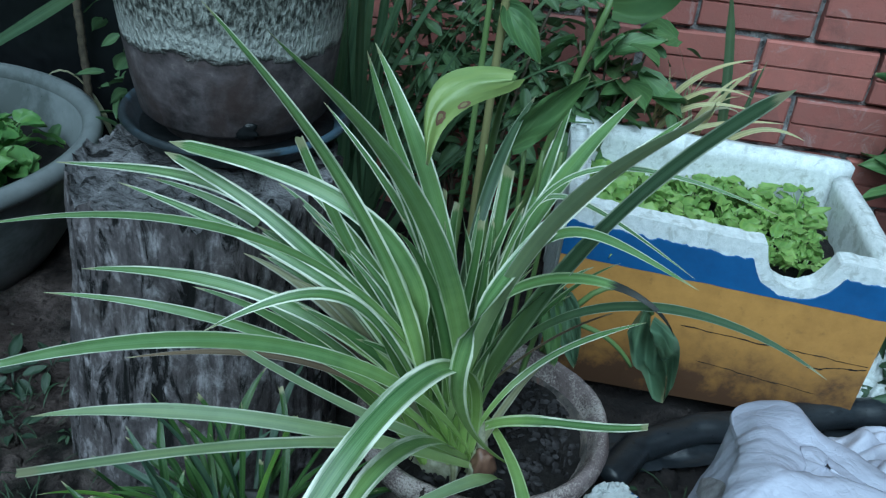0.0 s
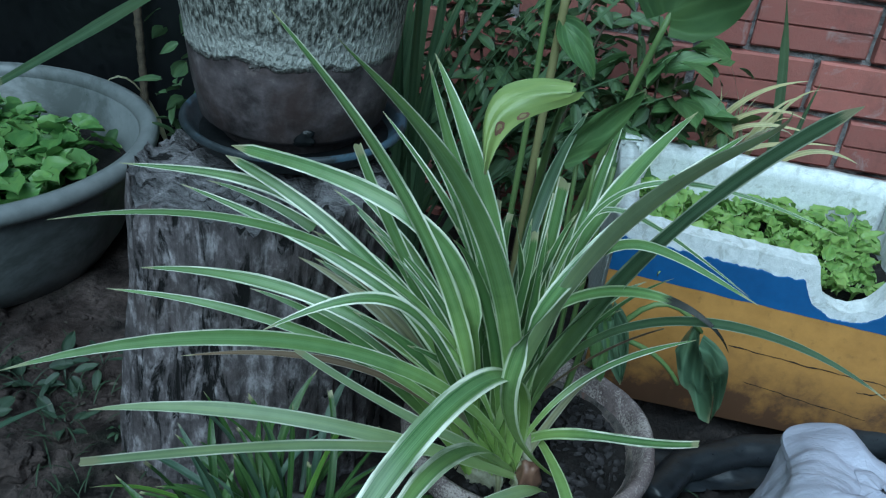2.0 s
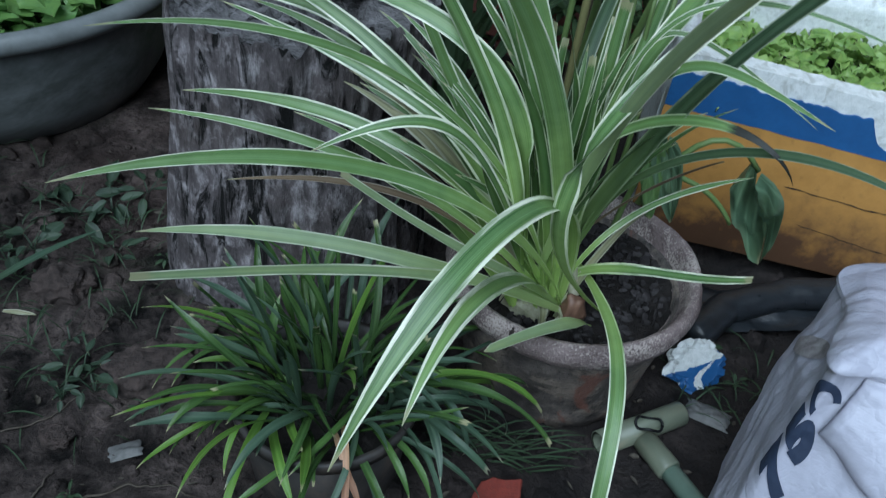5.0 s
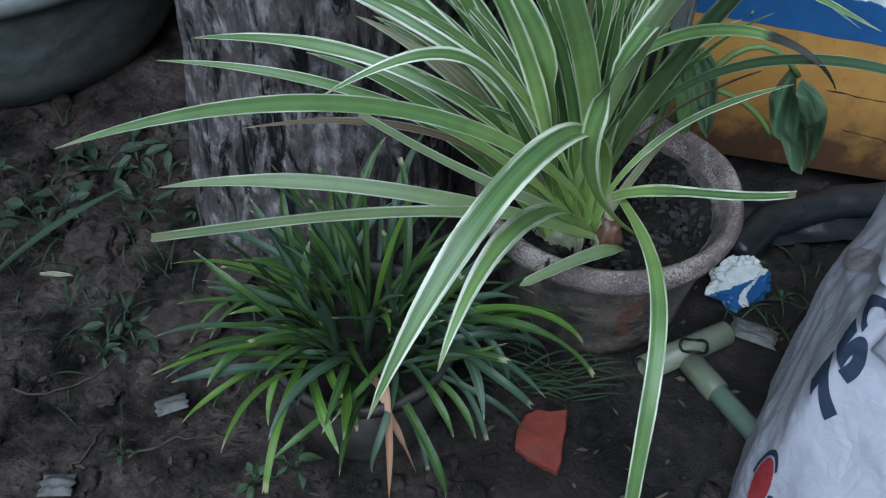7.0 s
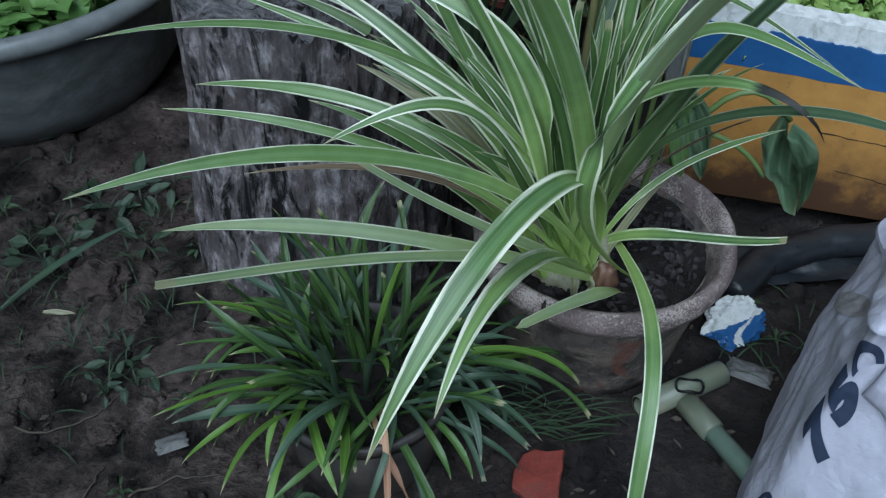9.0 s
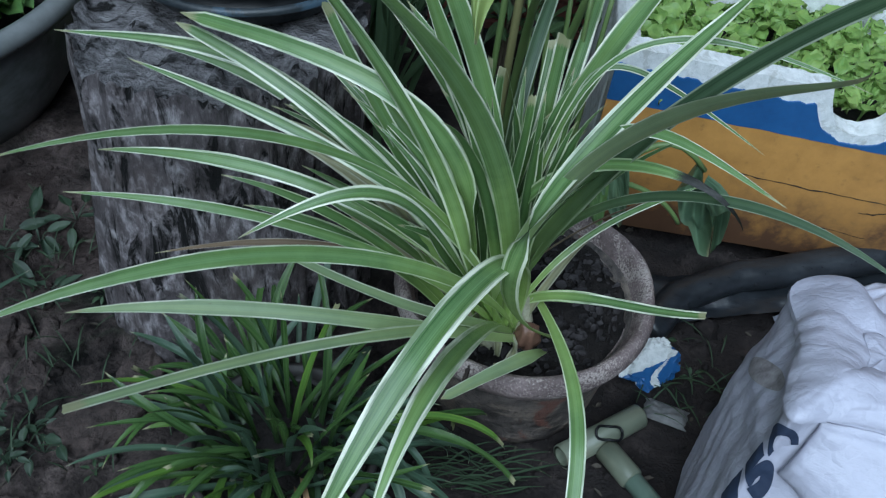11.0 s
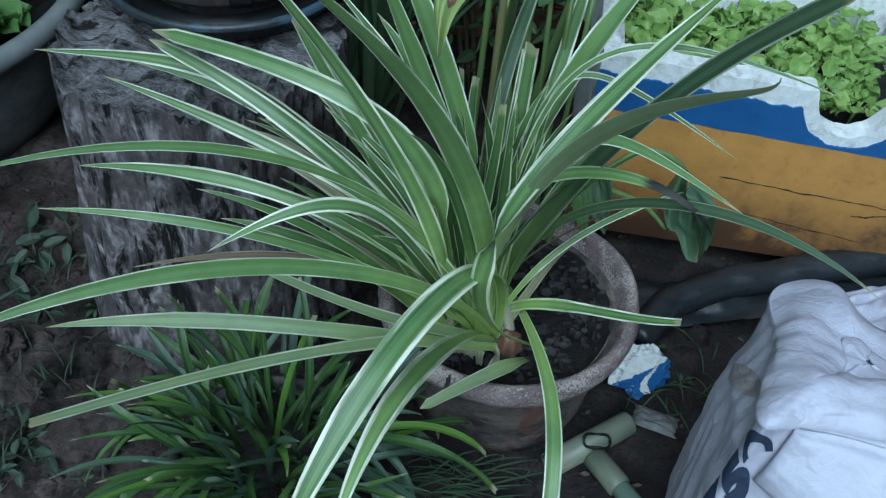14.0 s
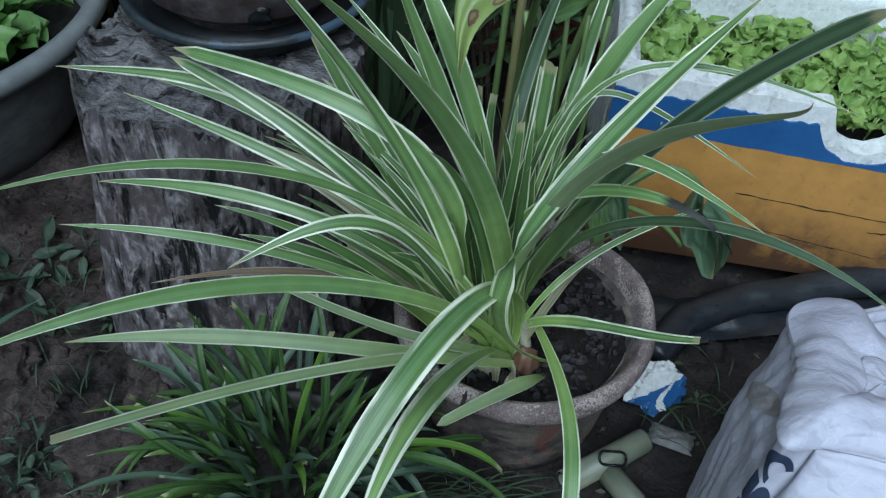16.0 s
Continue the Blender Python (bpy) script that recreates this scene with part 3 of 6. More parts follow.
def build_ground():
    bm = bmesh.new()
    xs = sorted({round(-1.1 + 0.01 * i, 3) for i in range(190)} | {-300.0, -60.0, -15.0, -5.0, -2.5, 1.6, 3.0, 8.0, 30.0, 300.0})
    ys = sorted({round(0.4 + 0.01 * i, 3) for i in range(125)} | {-300.0, -60.0, -15.0, -4.0, -1.0, 2.2, 4.0, 12.0, 60.0, 300.0})
    grid = [[bm.verts.new((x, y, ground_height(x, y) if abs(x) < 4 and abs(y) < 4 else -0.01)) for x in xs] for y in ys]
    for p, q in zip(grid, grid[1:]):
        for i in range(len(xs) - 1):
            bm.faces.new((p[i], p[i + 1], q[i + 1], q[i]))
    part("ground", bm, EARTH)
    tagged(bpy.data.objects["ground"], "dark damp bare garden earth with crumbs and litter", "ground", "", "structure")


build_ground()

# ---- brick wall ----
WALL = pose(0.5, 1.7, 0, 0, 0, -5)
COURSE, PITCH, BRICK_L, BRICK_H, BRICK_D = 0.1035, 0.2135, 0.2015, 0.0925, 0.085


def brick_mesh():
    """A hollow brick lying flat, its face combed with two shallow grooves."""
    bm = bmesh.new()
    prof = [(0, 0.004), (0.004, 0), (0.0425, 0), (0.0435, 0.006), (0.046, 0.006), (0.0475, 0), (BRICK_H - 0.004, 0), (BRICK_H, 0.004), (BRICK_H, BRICK_D), (0, BRICK_D)]
    ends = []
    for x, inset in ((0, 0.003), (0.004, 0), (BRICK_L - 0.004, 0), (BRICK_L, 0.003)):
        ends.append([bm.verts.new((x, y + (inset if y < 0.01 else 0), z)) for z, y in prof])
    for p, q in zip(ends, ends[1:]):
        for i in range(len(prof)):
            j = (i + 1) % len(prof)
            bm.faces.new((p[i], q[i], q[j], p[j]))
    bm.faces.new(ends[0])
    bm.faces.new(list(reversed(ends[-1])))
    bmesh.ops.recalc_face_normals(bm, faces=bm.faces)
    return mesh_of("brick", bm, BRICK, False)


def build_wall():
    bm = bmesh.new()
    bmesh.ops.create_cube(bm, size=1, matrix=Matrix.Translation((-0.2, 0.058, 0.62)) @ Matrix.Diagonal((4.4, 0.1, 1.44, 1)))
    bmesh.ops.subdivide_edges(bm, edges=[e for e in bm.edges if e.calc_length() > 1], cuts=230, use_grid_fill=True)
    for v in bm.verts:
        if v.co.y < 0.02:
            v.co.y += 0.009 + 0.016 * noise.noise(v.co * 13) + 0.006 * noise.noise(v.co * 40)
    wall = part("wall_back", bm, MORTAR)
    wall.matrix_world = WALL
    tagged(wall, "rough red hollow-brick garden wall with grey mortar", "wall", "", "structure")
    me = brick_mesh()
    r = random.Random(3)
    for row in range(14):
        z = 0.4495 + (row - 5) * COURSE
        off = -0.013 if row % 2 else -0.101
        for k in range(-4, 7):
            ob = new("brick", me)
            ob.parent = wall
            ob.matrix_basis = pose(off + k * PITCH + r.uniform(-0.003, 0.003), r.uniform(-0.003, 0.003), z + r.uniform(-0.002, 0.002), r.uniform(-0.6, 0.6), r.uniform(-0.7, 0.7), r.uniform(-0.8, 0.8))


# unseen plain walls, added round the yard to block low sky light
def blocker_wall(name, x, y, w, d, h, label):
    bm = bmesh.new()
    bmesh.ops.create_cube(bm, size=1, matrix=Matrix.Translation((x, y, h / 2 - 0.1)) @ Matrix.Diagonal((w, d, h + 0.2, 1)))
    bmesh.ops.subdivide_edges(bm, edges=bm.edges[:], cuts=6, use_grid_fill=True)
    tagged(part(name, bm, DARKWALL), label, "wall", "", "structure")


blocker_wall("wall_west", -1.9, 0.2, 0.12, 4.6, 3.2, "unseen dark wall added to block low sky light")
blocker_wall("wall_east", 2.2, 0.2, 0.12, 4.6, 3.2, "unseen dark wall added to block low sky light")
blocker_wall("wall_south", 0.1, -1.9, 4.2, 0.12, 1.4, "unseen dark wall added behind, low so the sun clears it")


# ---- the potted spider plant ----
POT = (0.12, 0.9265)
clay_pot = thing("clay_pot", pose(*POT, 0.0) @ Matrix.Diagonal((0.967, 0.967, 1, 1)), "low weathered brown clay pot with a thick pale worn rim", "plant pot")
part("pot_body", lathe([(0.0, 0.004), (0.104, 0.004), (0.116, 0.008), (0.119, 0.03), (0.124, 0.07), (0.135, 0.125), (0.14, 0.15), (0.138, 0.158), (0.128, 0.158), (0.124, 0.13), (0.11, 0.03), (0.0, 0.026)], 96, 0.003, 1.0, False), GLAZE, clay_pot, "stained dark brown body")
part("rim", lathe([(0.127, 0.15), (0.142, 0.148), (0.153, 0.155), (0.1575, 0.168), (0.1545, 0.181), (0.1495, 0.187), (0.143, 0.1845), (0.138, 0.174), (0.13, 0.15)], 96, 0.0035, 4.0, False), TERRA, clay_pot, "thick worn pale rim")


def soil_disc(name, radius, label, m, z, seed, group=""):
    bm = bmesh.new()
    rings = [[bm.verts.new((0, 0, z + 0.004))]]
    for j in range(1, 15):
        r = radius * j / 14
        rings.append([bm.verts.new((r * math.cos(a), r * math.sin(a), z + 0.012 * noise.noise(Vector((r * math.cos(a) * 30 + seed, r * math.sin(a) * 30, 0))) + 0.006 * noise.noise(Vector((r * math.cos(a) * 90 + seed, r * math.sin(a) * 90, 0))))) for a in (2 * math.pi * i / 48 for i in range(48))])
    for i in range(48):
        bm.faces.new((rings[0][0], rings[1][i], rings[1][(i + 1) % 48]))
    for p, q in zip(rings[1:], rings[2:]):
        for i in range(48):
            bm.faces.new((p[i], q[i], q[(i + 1) % 48], p[(i + 1) % 48]))
    ob = part(name, bm, SOIL)
    ob.matrix_world = m
    return tagged(ob, label, "soil", group, "stuff")


bm = tube([(-0.066 - 0.0008 * k, -0.1375 - 0.0012 * k + 0.001 * (k % 2), 0.186 - 0.0058 * k) for k in range(6)], [0.0016, 0.003, 0.0024, 0.0034, 0.0026, 0.0012], 6)
part("rim_crack", bm, ROCK, clay_pot, "dark crack through the rim")
soil_disc("potting_soil", 0.125, "dark crumbly potting soil inside the clay pot", pose(*POT, 0.0), 0.147, 2.0)

spider_plant = thing("spider_plant", pose(0, 0, 0), "large variegated spider plant with white-edged arching leaves in the clay pot", "plant")
leaf_count = 0


def bow(a, c1, c2, b, steps=30):
    """A smooth curve from a to b, drawn towards c1 and then c2."""
    return [a * (1 - s) ** 3 + c1 * (3 * s * (1 - s) ** 2) + c2 * (3 * s * s * (1 - s)) + b * s ** 3 for s in (i / steps for i in range(steps + 1))]


def leaf(bx, by, bz, az, reach, rise, low, high, width, end="point", tint=None, roll=0.0, fold=0.36, foot=0.5, swell=0.38):
    """One blade: where it leaves the crown, its heading, how far and high its tip lies, and its two bends as (out, up, aside)."""
    global leaf_count
    leaf_count += 1
    d = Vector((math.cos(radians(az)), math.sin(radians(az)), 0))
    p = Vector((-d.y, d.x, 0))
    b = Vector((bx, by, bz))
    z = Vector((0, 0, 1))
    pts = bow(b, b + d * low[0] + z * low[1] + p * low[2], b + d * high[0] + z * high[1] + p * high[2], b + d * reach + z * rise)
    me = blade_mesh("leaf", pts, width * 1.08, tint or LEAF, end=end, fold=fold, foot=foot, swell=swell, taper=0.27, roll=roll, wave=0.45, seed=leaf_count * 1.37)
    return part("leaf", me, None, spider_plant)


# the leaves that stand out singly
leaf(0.108, 0.858, 0.168, -146.7, 0.480, 0.289, (0.094, 0.205, 0.037), (0.266, 0.295, -0.018), 0.0127, roll=0.85)
leaf(0.093, 0.861, 0.168, -170.0, 0.407, 0.229, (0.107, 0.163, 0.027), (0.236, 0.238, 0.031), 0.0092, roll=0.85)
leaf(0.094, 0.860, 0.169, 174.2, 0.420, 0.180, (0.067, 0.167, 0.029), (0.210, 0.235, 0.017), 0.0133, roll=0.85)
leaf(0.088, 0.862, 0.168, -152.9, 0.266, 0.240, (0.114, 0.234, 0.016), (0.116, 0.309, 0.011), 0.0129, roll=0.60)
leaf(0.083, 0.867, 0.168, -166.8, 0.334, 0.160, (0.093, 0.129, -0.000), (0.179, 0.171, -0.007), 0.0067, roll=0.60, tint=LEAF_BROWN)
leaf(0.104, 0.857, 0.169, -156.5, 0.247, 0.212, (0.065, 0.091, 0.041), (0.141, 0.136, 0.051), 0.0109, "cut", roll=0.60, tint=LEAF_PALE)
leaf(0.108, 0.848, 0.169, -168.2, 0.442, 0.105, (0.091, 0.106, 0.072), (0.260, 0.164, 0.042), 0.0138, roll=0.75, tint=LEAF_PALE)
leaf(0.098, 0.864, 0.169, -140.6, 0.438, 0.218, (0.175, 0.139, 0.013), (0.286, 0.157, -0.012), 0.0108, "cut", roll=0.75, tint=LEAF_PALE)
leaf(0.106, 0.865, 0.168, -118.8, 0.385, 0.103, (0.040, 0.272, 0.030), (0.246, 0.303, 0.012), 0.0209, roll=0.15, foot=0.28, swell=0.5)
leaf(0.083, 0.868, 0.168, -143.1, 0.104, 0.209, (0.037, 0.075, 0.000), (0.077, 0.147, -0.008), 0.0150, "cut", roll=1.10, foot=0.35)
leaf(0.092, 0.867, 0.168, -109.1, 0.361, 0.175, (0.136, 0.163, 0.009), (0.264, 0.252, -0.007), 0.0174, roll=0.20, tint=LEAF_LIGHT, foot=0.28, swell=0.5)
leaf(0.119, 0.923, 0.184, -85.8, 0.365, -0.110, (0.228, 0.081, 0.042), (0.279, 0.090, 0.003), 0.0170, "round", roll=-0.20, foot=0.3, swell=0.72)
leaf(0.094, 0.878, 0.168, -31.6, 0.198, 0.148, (0.021, 0.067, 0.026), (0.120, 0.080, 0.015), 0.0120, "cut", roll=-0.80)
leaf(0.107, 0.877, 0.168, -38.1, 0.315, 0.295, (-0.021, 0.206, 0.021), (0.169, 0.320, 0.029), 0.0090, roll=-0.70, tint=LEAF_DARK)
leaf(0.084, 0.879, 0.168, -29.3, 0.206, 0.254, (-0.059, 0.253, 0.021), (0.166, 0.332, -0.009), 0.0103, roll=-0.70, tint=LEAF_SCORCHED)
leaf(0.097, 0.864, 0.168, 30.0, 0.237, 0.124, (0.032, 0.110, -0.007), (0.095, 0.132, 0.001), 0.0067, roll=-0.70)
leaf(0.073, 0.864, 0.168, -45.8, 0.240, 0.360, (0.083, 0.378, -0.011), (0.085, 0.372, -0.004), 0.0099, roll=-0.85)
leaf(0.105, 0.901, 0.168, -3.5, 0.204, 0.248, (0.042, 0.312, 0.022), (-0.027, 0.380, 0.035), 0.0060, roll=-0.50)
leaf(0.090, 0.895, 0.168, -7.1, 0.275, 0.341, (0.022, 0.333, 0.011), (0.033, 0.406, 0.025), 0.0060, roll=-0.60)
leaf(0.087, 0.896, 0.168, -39.5, 0.254, 0.506, (0.042, 0.182, 0.021), (0.138, 0.388, 0.015), 0.0199, "round", roll=-1.05, tint=LEAF_DARK)
leaf(0.072, 0.869, 0.168, -72.5, 0.327, 0.556, (0.097, 0.436, -0.001), (0.322, 0.526, 0.012), 0.0120, roll=0.90, tint=LEAF_PALE)
leaf(0.063, 0.862, 0.168, 167.1, 0.255, 0.472, (0.000, 0.225, 0.055), (0.081, 0.362, 0.059), 0.0157, roll=-1.50)
leaf(0.100, 0.874, 0.168, -158.7, 0.217, 0.494, (0.039, 0.379, 0.051), (0.200, 0.474, 0.076), 0.0207, roll=-0.95)
leaf(0.080, 0.886, 0.168, 134.2, 0.166, 0.421, (-0.026, 0.167, 0.005), (0.036, 0.305, 0.008), 0.0217, roll=0.05)
leaf(0.087, 0.889, 0.168, 149.6, 0.199, 0.358, (-0.019, 0.143, -0.001), (0.062, 0.260, -0.003), 0.0106, roll=0.20)
leaf(0.079, 0.886, 0.168, 142.8, 0.139, 0.330, (0.004, 0.153, 0.006), (0.037, 0.272, 0.009), 0.0206, roll=0.15)
leaf(0.057, 0.858, 0.168, 167.4, 0.290, 0.329, (0.003, 0.278, 0.009), (0.029, 0.353, 0.052), 0.0182, "round", roll=0.95)
leaf(0.079, 0.859, 0.168, 166.6, 0.324, 0.311, (0.042, 0.166, 0.024), (0.160, 0.285, 0.024), 0.0171, "round", roll=0.95)
leaf(0.084, 0.871, 0.168, 167.9, 0.460, 0.270, (0.207, 0.319, -0.013), (0.263, 0.294, -0.005), 0.0125, roll=0.85)
leaf(0.092, 0.876, 0.168, 166.3, 0.371, 0.264, (0.095, 0.146, -0.024), (0.244, 0.249, -0.030), 0.0124, roll=0.85)
leaf(0.082, 0.854, 0.168, 170.7, 0.365, 0.283, (-0.007, 0.184, 0.031), (0.153, 0.278, 0.048), 0.0112, roll=0.80)
leaf(0.087, 0.872, 0.168, -149.8, 0.423, 0.377, (0.046, 0.220, -0.001), (0.216, 0.373, -0.026), 0.0078, roll=0.80)
leaf(0.083, 0.887, 0.168, 162.8, 0.195, 0.336, (0.065, 0.120, 0.000), (0.143, 0.231, 0.004), 0.0180, "cut", roll=0.35)
leaf(0.076, 0.868, 0.168, 58.5, 0.064, 0.336, (0.050, 0.116, 0.001), (0.066, 0.222, 0.005), 0.0212, "cut", roll=-0.10)
leaf(0.087, 0.888, 0.168, 71.8, 0.435, 0.279, (0.137, 0.111, -0.004), (0.288, 0.195, 0.005), 0.0163, roll=-0.40)
leaf(0.075, 0.892, 0.168, 44.4, 0.258, 0.369, (0.034, 0.157, 0.017), (0.126, 0.299, 0.008), 0.0270, roll=0.10)
leaf(0.162, 0.850, 0.168, 36.9, 0.147, 0.403, (-0.226, 0.221, -0.029), (-0.158, 0.357, -0.062), 0.0180, roll=0.00)
leaf(0.088, 0.889, 0.168, 165.2, 0.128, 0.440, (-0.009, 0.158, -0.004), (0.078, 0.280, -0.002), 0.0177, roll=0.50)
leaf(0.073, 0.889, 0.168, 74.7, 0.311, 0.312, (0.039, 0.191, 0.011), (0.134, 0.284, 0.020), 0.0132, roll=-0.40, tint=LEAF_DARK)

me = blade_mesh("leaf", bow(Vector((0.14, 0.838, 0.163)), Vector((0.128, 0.8, 0.212)), Vector((0.085, 0.768, 0.222)), Vector((0.028, 0.745, 0.195)), 22), 0.0165, LEAF_PALE, end="round", fold=0.25, foot=0.35, wave=0.4, seed=3.3)
part("leaf", me, None, spider_plant, "short pale leaf bent over the rim")
# broken, dried-up leaf stubs among the green ones
rd = random.Random(29)
for i in range(8):
    az = rd.uniform(120, 200) if i < 6 else rd.uniform(-60, 40)
    up, out = rd.uniform(0.1, 0.24), rd.uniform(0.08, 0.2)
    ob = leaf(0.075 + rd.uniform(-0.02, 0.03), 0.87 + rd.uniform(-0.02, 0.03), 0.155, az, out, up, (out * 0.2, up * 0.4, 0), (out * 0.6, up * 0.8, rd.uniform(-0.015, 0.015)), rd.uniform(0.006, 0.011), end="cut", tint=LEAF_DRY if i % 2 else LEAF_BROWN, roll=rd.uniform(0.1, 0.9))
    tagged(ob, "dried broken leaf stub")

# inner blades that fill the heart of the clump, darker to paint its shade
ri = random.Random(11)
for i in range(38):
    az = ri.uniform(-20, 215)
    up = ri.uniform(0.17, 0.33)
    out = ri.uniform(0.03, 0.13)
    leaf(0.082 + ri.uniform(-0.02, 0.024), 0.878 + ri.uniform(-0.016, 0.022), 0.155, az, out, up, (out * 0.1, up * 0.42, 0), (out * 0.45, up * 0.85, ri.uniform(-0.015, 0.015)), ri.uniform(0.009, 0.0145), "cut" if i % 9 == 4 else "point", tint=LEAF_SHADED, roll=ri.uniform(-0.9, 0.9))
# a sheaf leaning over the stump, about half its blades in the shade-darkened tone
for i in range(24):
    az = ri.uniform(138, 186)
    up = ri.uniform(0.17, 0.28)
    out = ri.uniform(0.14, 0.25)
    leaf(0.072 + ri.uniform(-0.02, 0.02), 0.872 + ri.uniform(-0.02, 0.02), 0.155, az, out, up, (out * 0.2, up * 0.5, 0), (out * 0.6, up * 0.9, ri.uniform(-0.012, 0.012)), ri.uniform(0.008, 0.0135), tint=LEAF_DRY if i % 8 == 4 else LEAF_SHADED if i % 2 else LEAF, roll=ri.uniform(0.5, 1.0))

for pts, w in ((((0.088, 0.87, 0.165), (0.06, 0.855, 0.222), (0.04, 0.85, 0.168)), 0.013), (((0.085, 0.865, 0.165), (0.085, 0.82, 0.2), (0.088, 0.83, 0.16)), 0.012), (((0.1, 0.862, 0.165), (0.11, 0.81, 0.185), (0.085, 0.815, 0.16)), 0.01)):
    me = blade_mesh("leaf", arc(Vector(pts[0]), Vector(pts[1]), Vector(pts[2]), 1.6, 14), w, LEAF_DRY, end="cut", fold=0.8, wave=1.5, seed=w * 900)
    part("leaf", me, None, spider_plant, "withered curled leaf at the crown")
part("offset_stem", tube([(0.108, 0.892, 0.235), (0.111, 0.884, 0.215), (0.115, 0.874, 0.198), (0.12, 0.86, 0.184)], [0.004, 0.006, 0.007, 0.006], 10), PALEROOT, spider_plant, "pale bare stem above the bulb")
part("bulb", lump(0.016, (0.8, 0.8, 1.5), 0.5, 2.0), ROOT, spider_plant, "brown papery bulb at the soil").location = (0.121, 0.852, 0.17)
part("crown", lump(0.024, (1.1, 1.0, 0.8), 0.45, 5.0), PALEROOT, spider_plant, "pale leaf bases").location = (0.076, 0.874, 0.152)

# ---- tree stump, saucer and tall pot ----
stump = thing("tree_stump", pose(-0.252, 1.075, 0), "weathered grey tree stump with a ragged sawn top", "tree stump")


def stump_wood():
    bm = bmesh.new()
    seg, lev = 220, 40
    rings = []
    for j in range(lev + 1):
        s = j / lev
        ring = []
        for i in range(seg):
            a = 2 * math.pi * i / seg
            ca, sa = math.cos(a), math.sin(a)
            r = 0.184 - 0.022 * min(s * 1.6, 1.0) - 0.006 * s
            r += 0.012 * noise.noise(Vector((ca * 1.6, sa * 1.6, s * 0.9)))
            groove = noise.noise(Vector((ca * 9, sa * 9, s * 1.3)))
            r += 0.009 * groove - 0.022 * max(0.0, noise.noise(Vector((ca * 17, sa * 17, s * 2.2 + 5))) - 0.15)
            r += 0.003 * noise.noise(Vector((ca * 40, sa * 40, s * 9)))
            top = 0.402 + 0.02 * noise.noise(Vector((ca * 9, sa * 9, 8.0))) + 0.009 * noise.noise(Vector((ca * 30, sa * 30, 8.0)))
            lean = 0.02 * s
            ring.append(bm.verts.new((r * ca + lean, r * sa, -0.02 + s * (top + 0.02))))
        rings.append(ring)
    side = lev
    for k in (0.97, 0.9, 0.8, 0.7, 0.6, 0.5, 0.4, 0.3, 0.2, 0.05):
        ring = []
        for i in range(seg):
            v = rings[lev][i].co
            n = noise.noise(Vector((v.x * k * 70, v.y * k * 22, 3.0)))
            ring.append(bm.verts.new(((v.x - 0.02) * k + 0.02, v.y * k, 0.392 + 0.034 * n * min(1, (1.25 - k) * 2) + 0.006 * noise.noise(Vector((v.x * k * 160, v.y * k * 60, 5.0))) - 0.012 * noise.noise(Vector((v.x * k * 12, v.y * k * 12, 1))))))
        rings.append(ring)
    top = bmesh.new()
    above = [[top.verts.new(v.co) for v in ring] for ring in rings[side:]]
    for mesh, rows in ((bm, rings[:side + 1]), (top, above)):
        for p, q in zip(rows, rows[1:]):
            for i in range(seg):
                mesh.faces.new((p[i], p[(i + 1) % seg], q[(i + 1) % seg], q[i]))
    top.faces.new(above[-1])
    bmesh.ops.delete(bm, geom=[v for v in bm.verts if not v.link_faces], context="VERTS")
    for mesh in (bm, top):
        mesh.normal_update()
    return bm, top


trunk_bm, top_bm = stump_wood()
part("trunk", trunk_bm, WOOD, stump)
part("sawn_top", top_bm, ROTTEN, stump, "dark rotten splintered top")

saucer = thing("pot_saucer", pose(-0.218, 1.165, 0.405) @ Matrix.Scale(0.9, 4), "blue-grey plastic saucer holding water, lying on the stump", "saucer")
part("dish", lathe([(0.0, 0.0), (0.12, 0.0), (0.135, 0.006), (0.15, 0.03), (0.157, 0.036), (0.16, 0.033), (0.157, 0.028), (0.16, 0.034), (0.155, 0.04), (0.147, 0.035), (0.131, 0.012), (0.118, 0.007), (0.0, 0.007)], 80, 0.001, 3.0, False), SAUCER, saucer)
part("standing_water", lathe([(0.0, 0.016), (0.134, 0.016), (0.134, 0.014), (0.0, 0.014)], 64, 0.0, 0.0, False), BLACKPOT, saucer, "dark dirty water")

tall_pot = thing("cement_pot", pose(-0.222, 1.172, 0.416) @ Matrix.Diagonal((0.975, 0.975, 0.94, 1)), "tall cement pot, lichened pale above and bare dark below", "plant pot")
part("pot_wall", lathe([(0.0, 0.0), (0.094, 0.0), (0.094, 0.02), (0.112, 0.023), (0.12, 0.031), (0.128, 0.08), (0.137, 0.16), (0.146, 0.24), (0.148, 0.252), (0.14, 0.252), (0.125, 0.16), (0.0, 0.15)], 96, 0.002, 6.0, False), CEMENT, tall_pot)
part("pot_lip", lathe([(0.14, 0.25), (0.15, 0.25), (0.164, 0.258), (0.167, 0.285), (0.16, 0.292), (0.148, 0.288), (0.14, 0.262), (0.14, 0.25)], 96, 0.002, 7.0, False), CEMENT, tall_pot, "rounded cement lip")
bm = lump(0.013, (1.2, 0.2, 0.9), 0.45, 6.0, 3, 1.8)
part("drain_hole", bm, BLACKPOT, tall_pot, "dark drain hole").location = (0.038, -0.1145, 0.038)
soil_disc("tall_pot_soil", 0.14, "dark soil inside the tall cement pot", pose(-0.224, 1.165, 0.41), 0.25, 9.0)

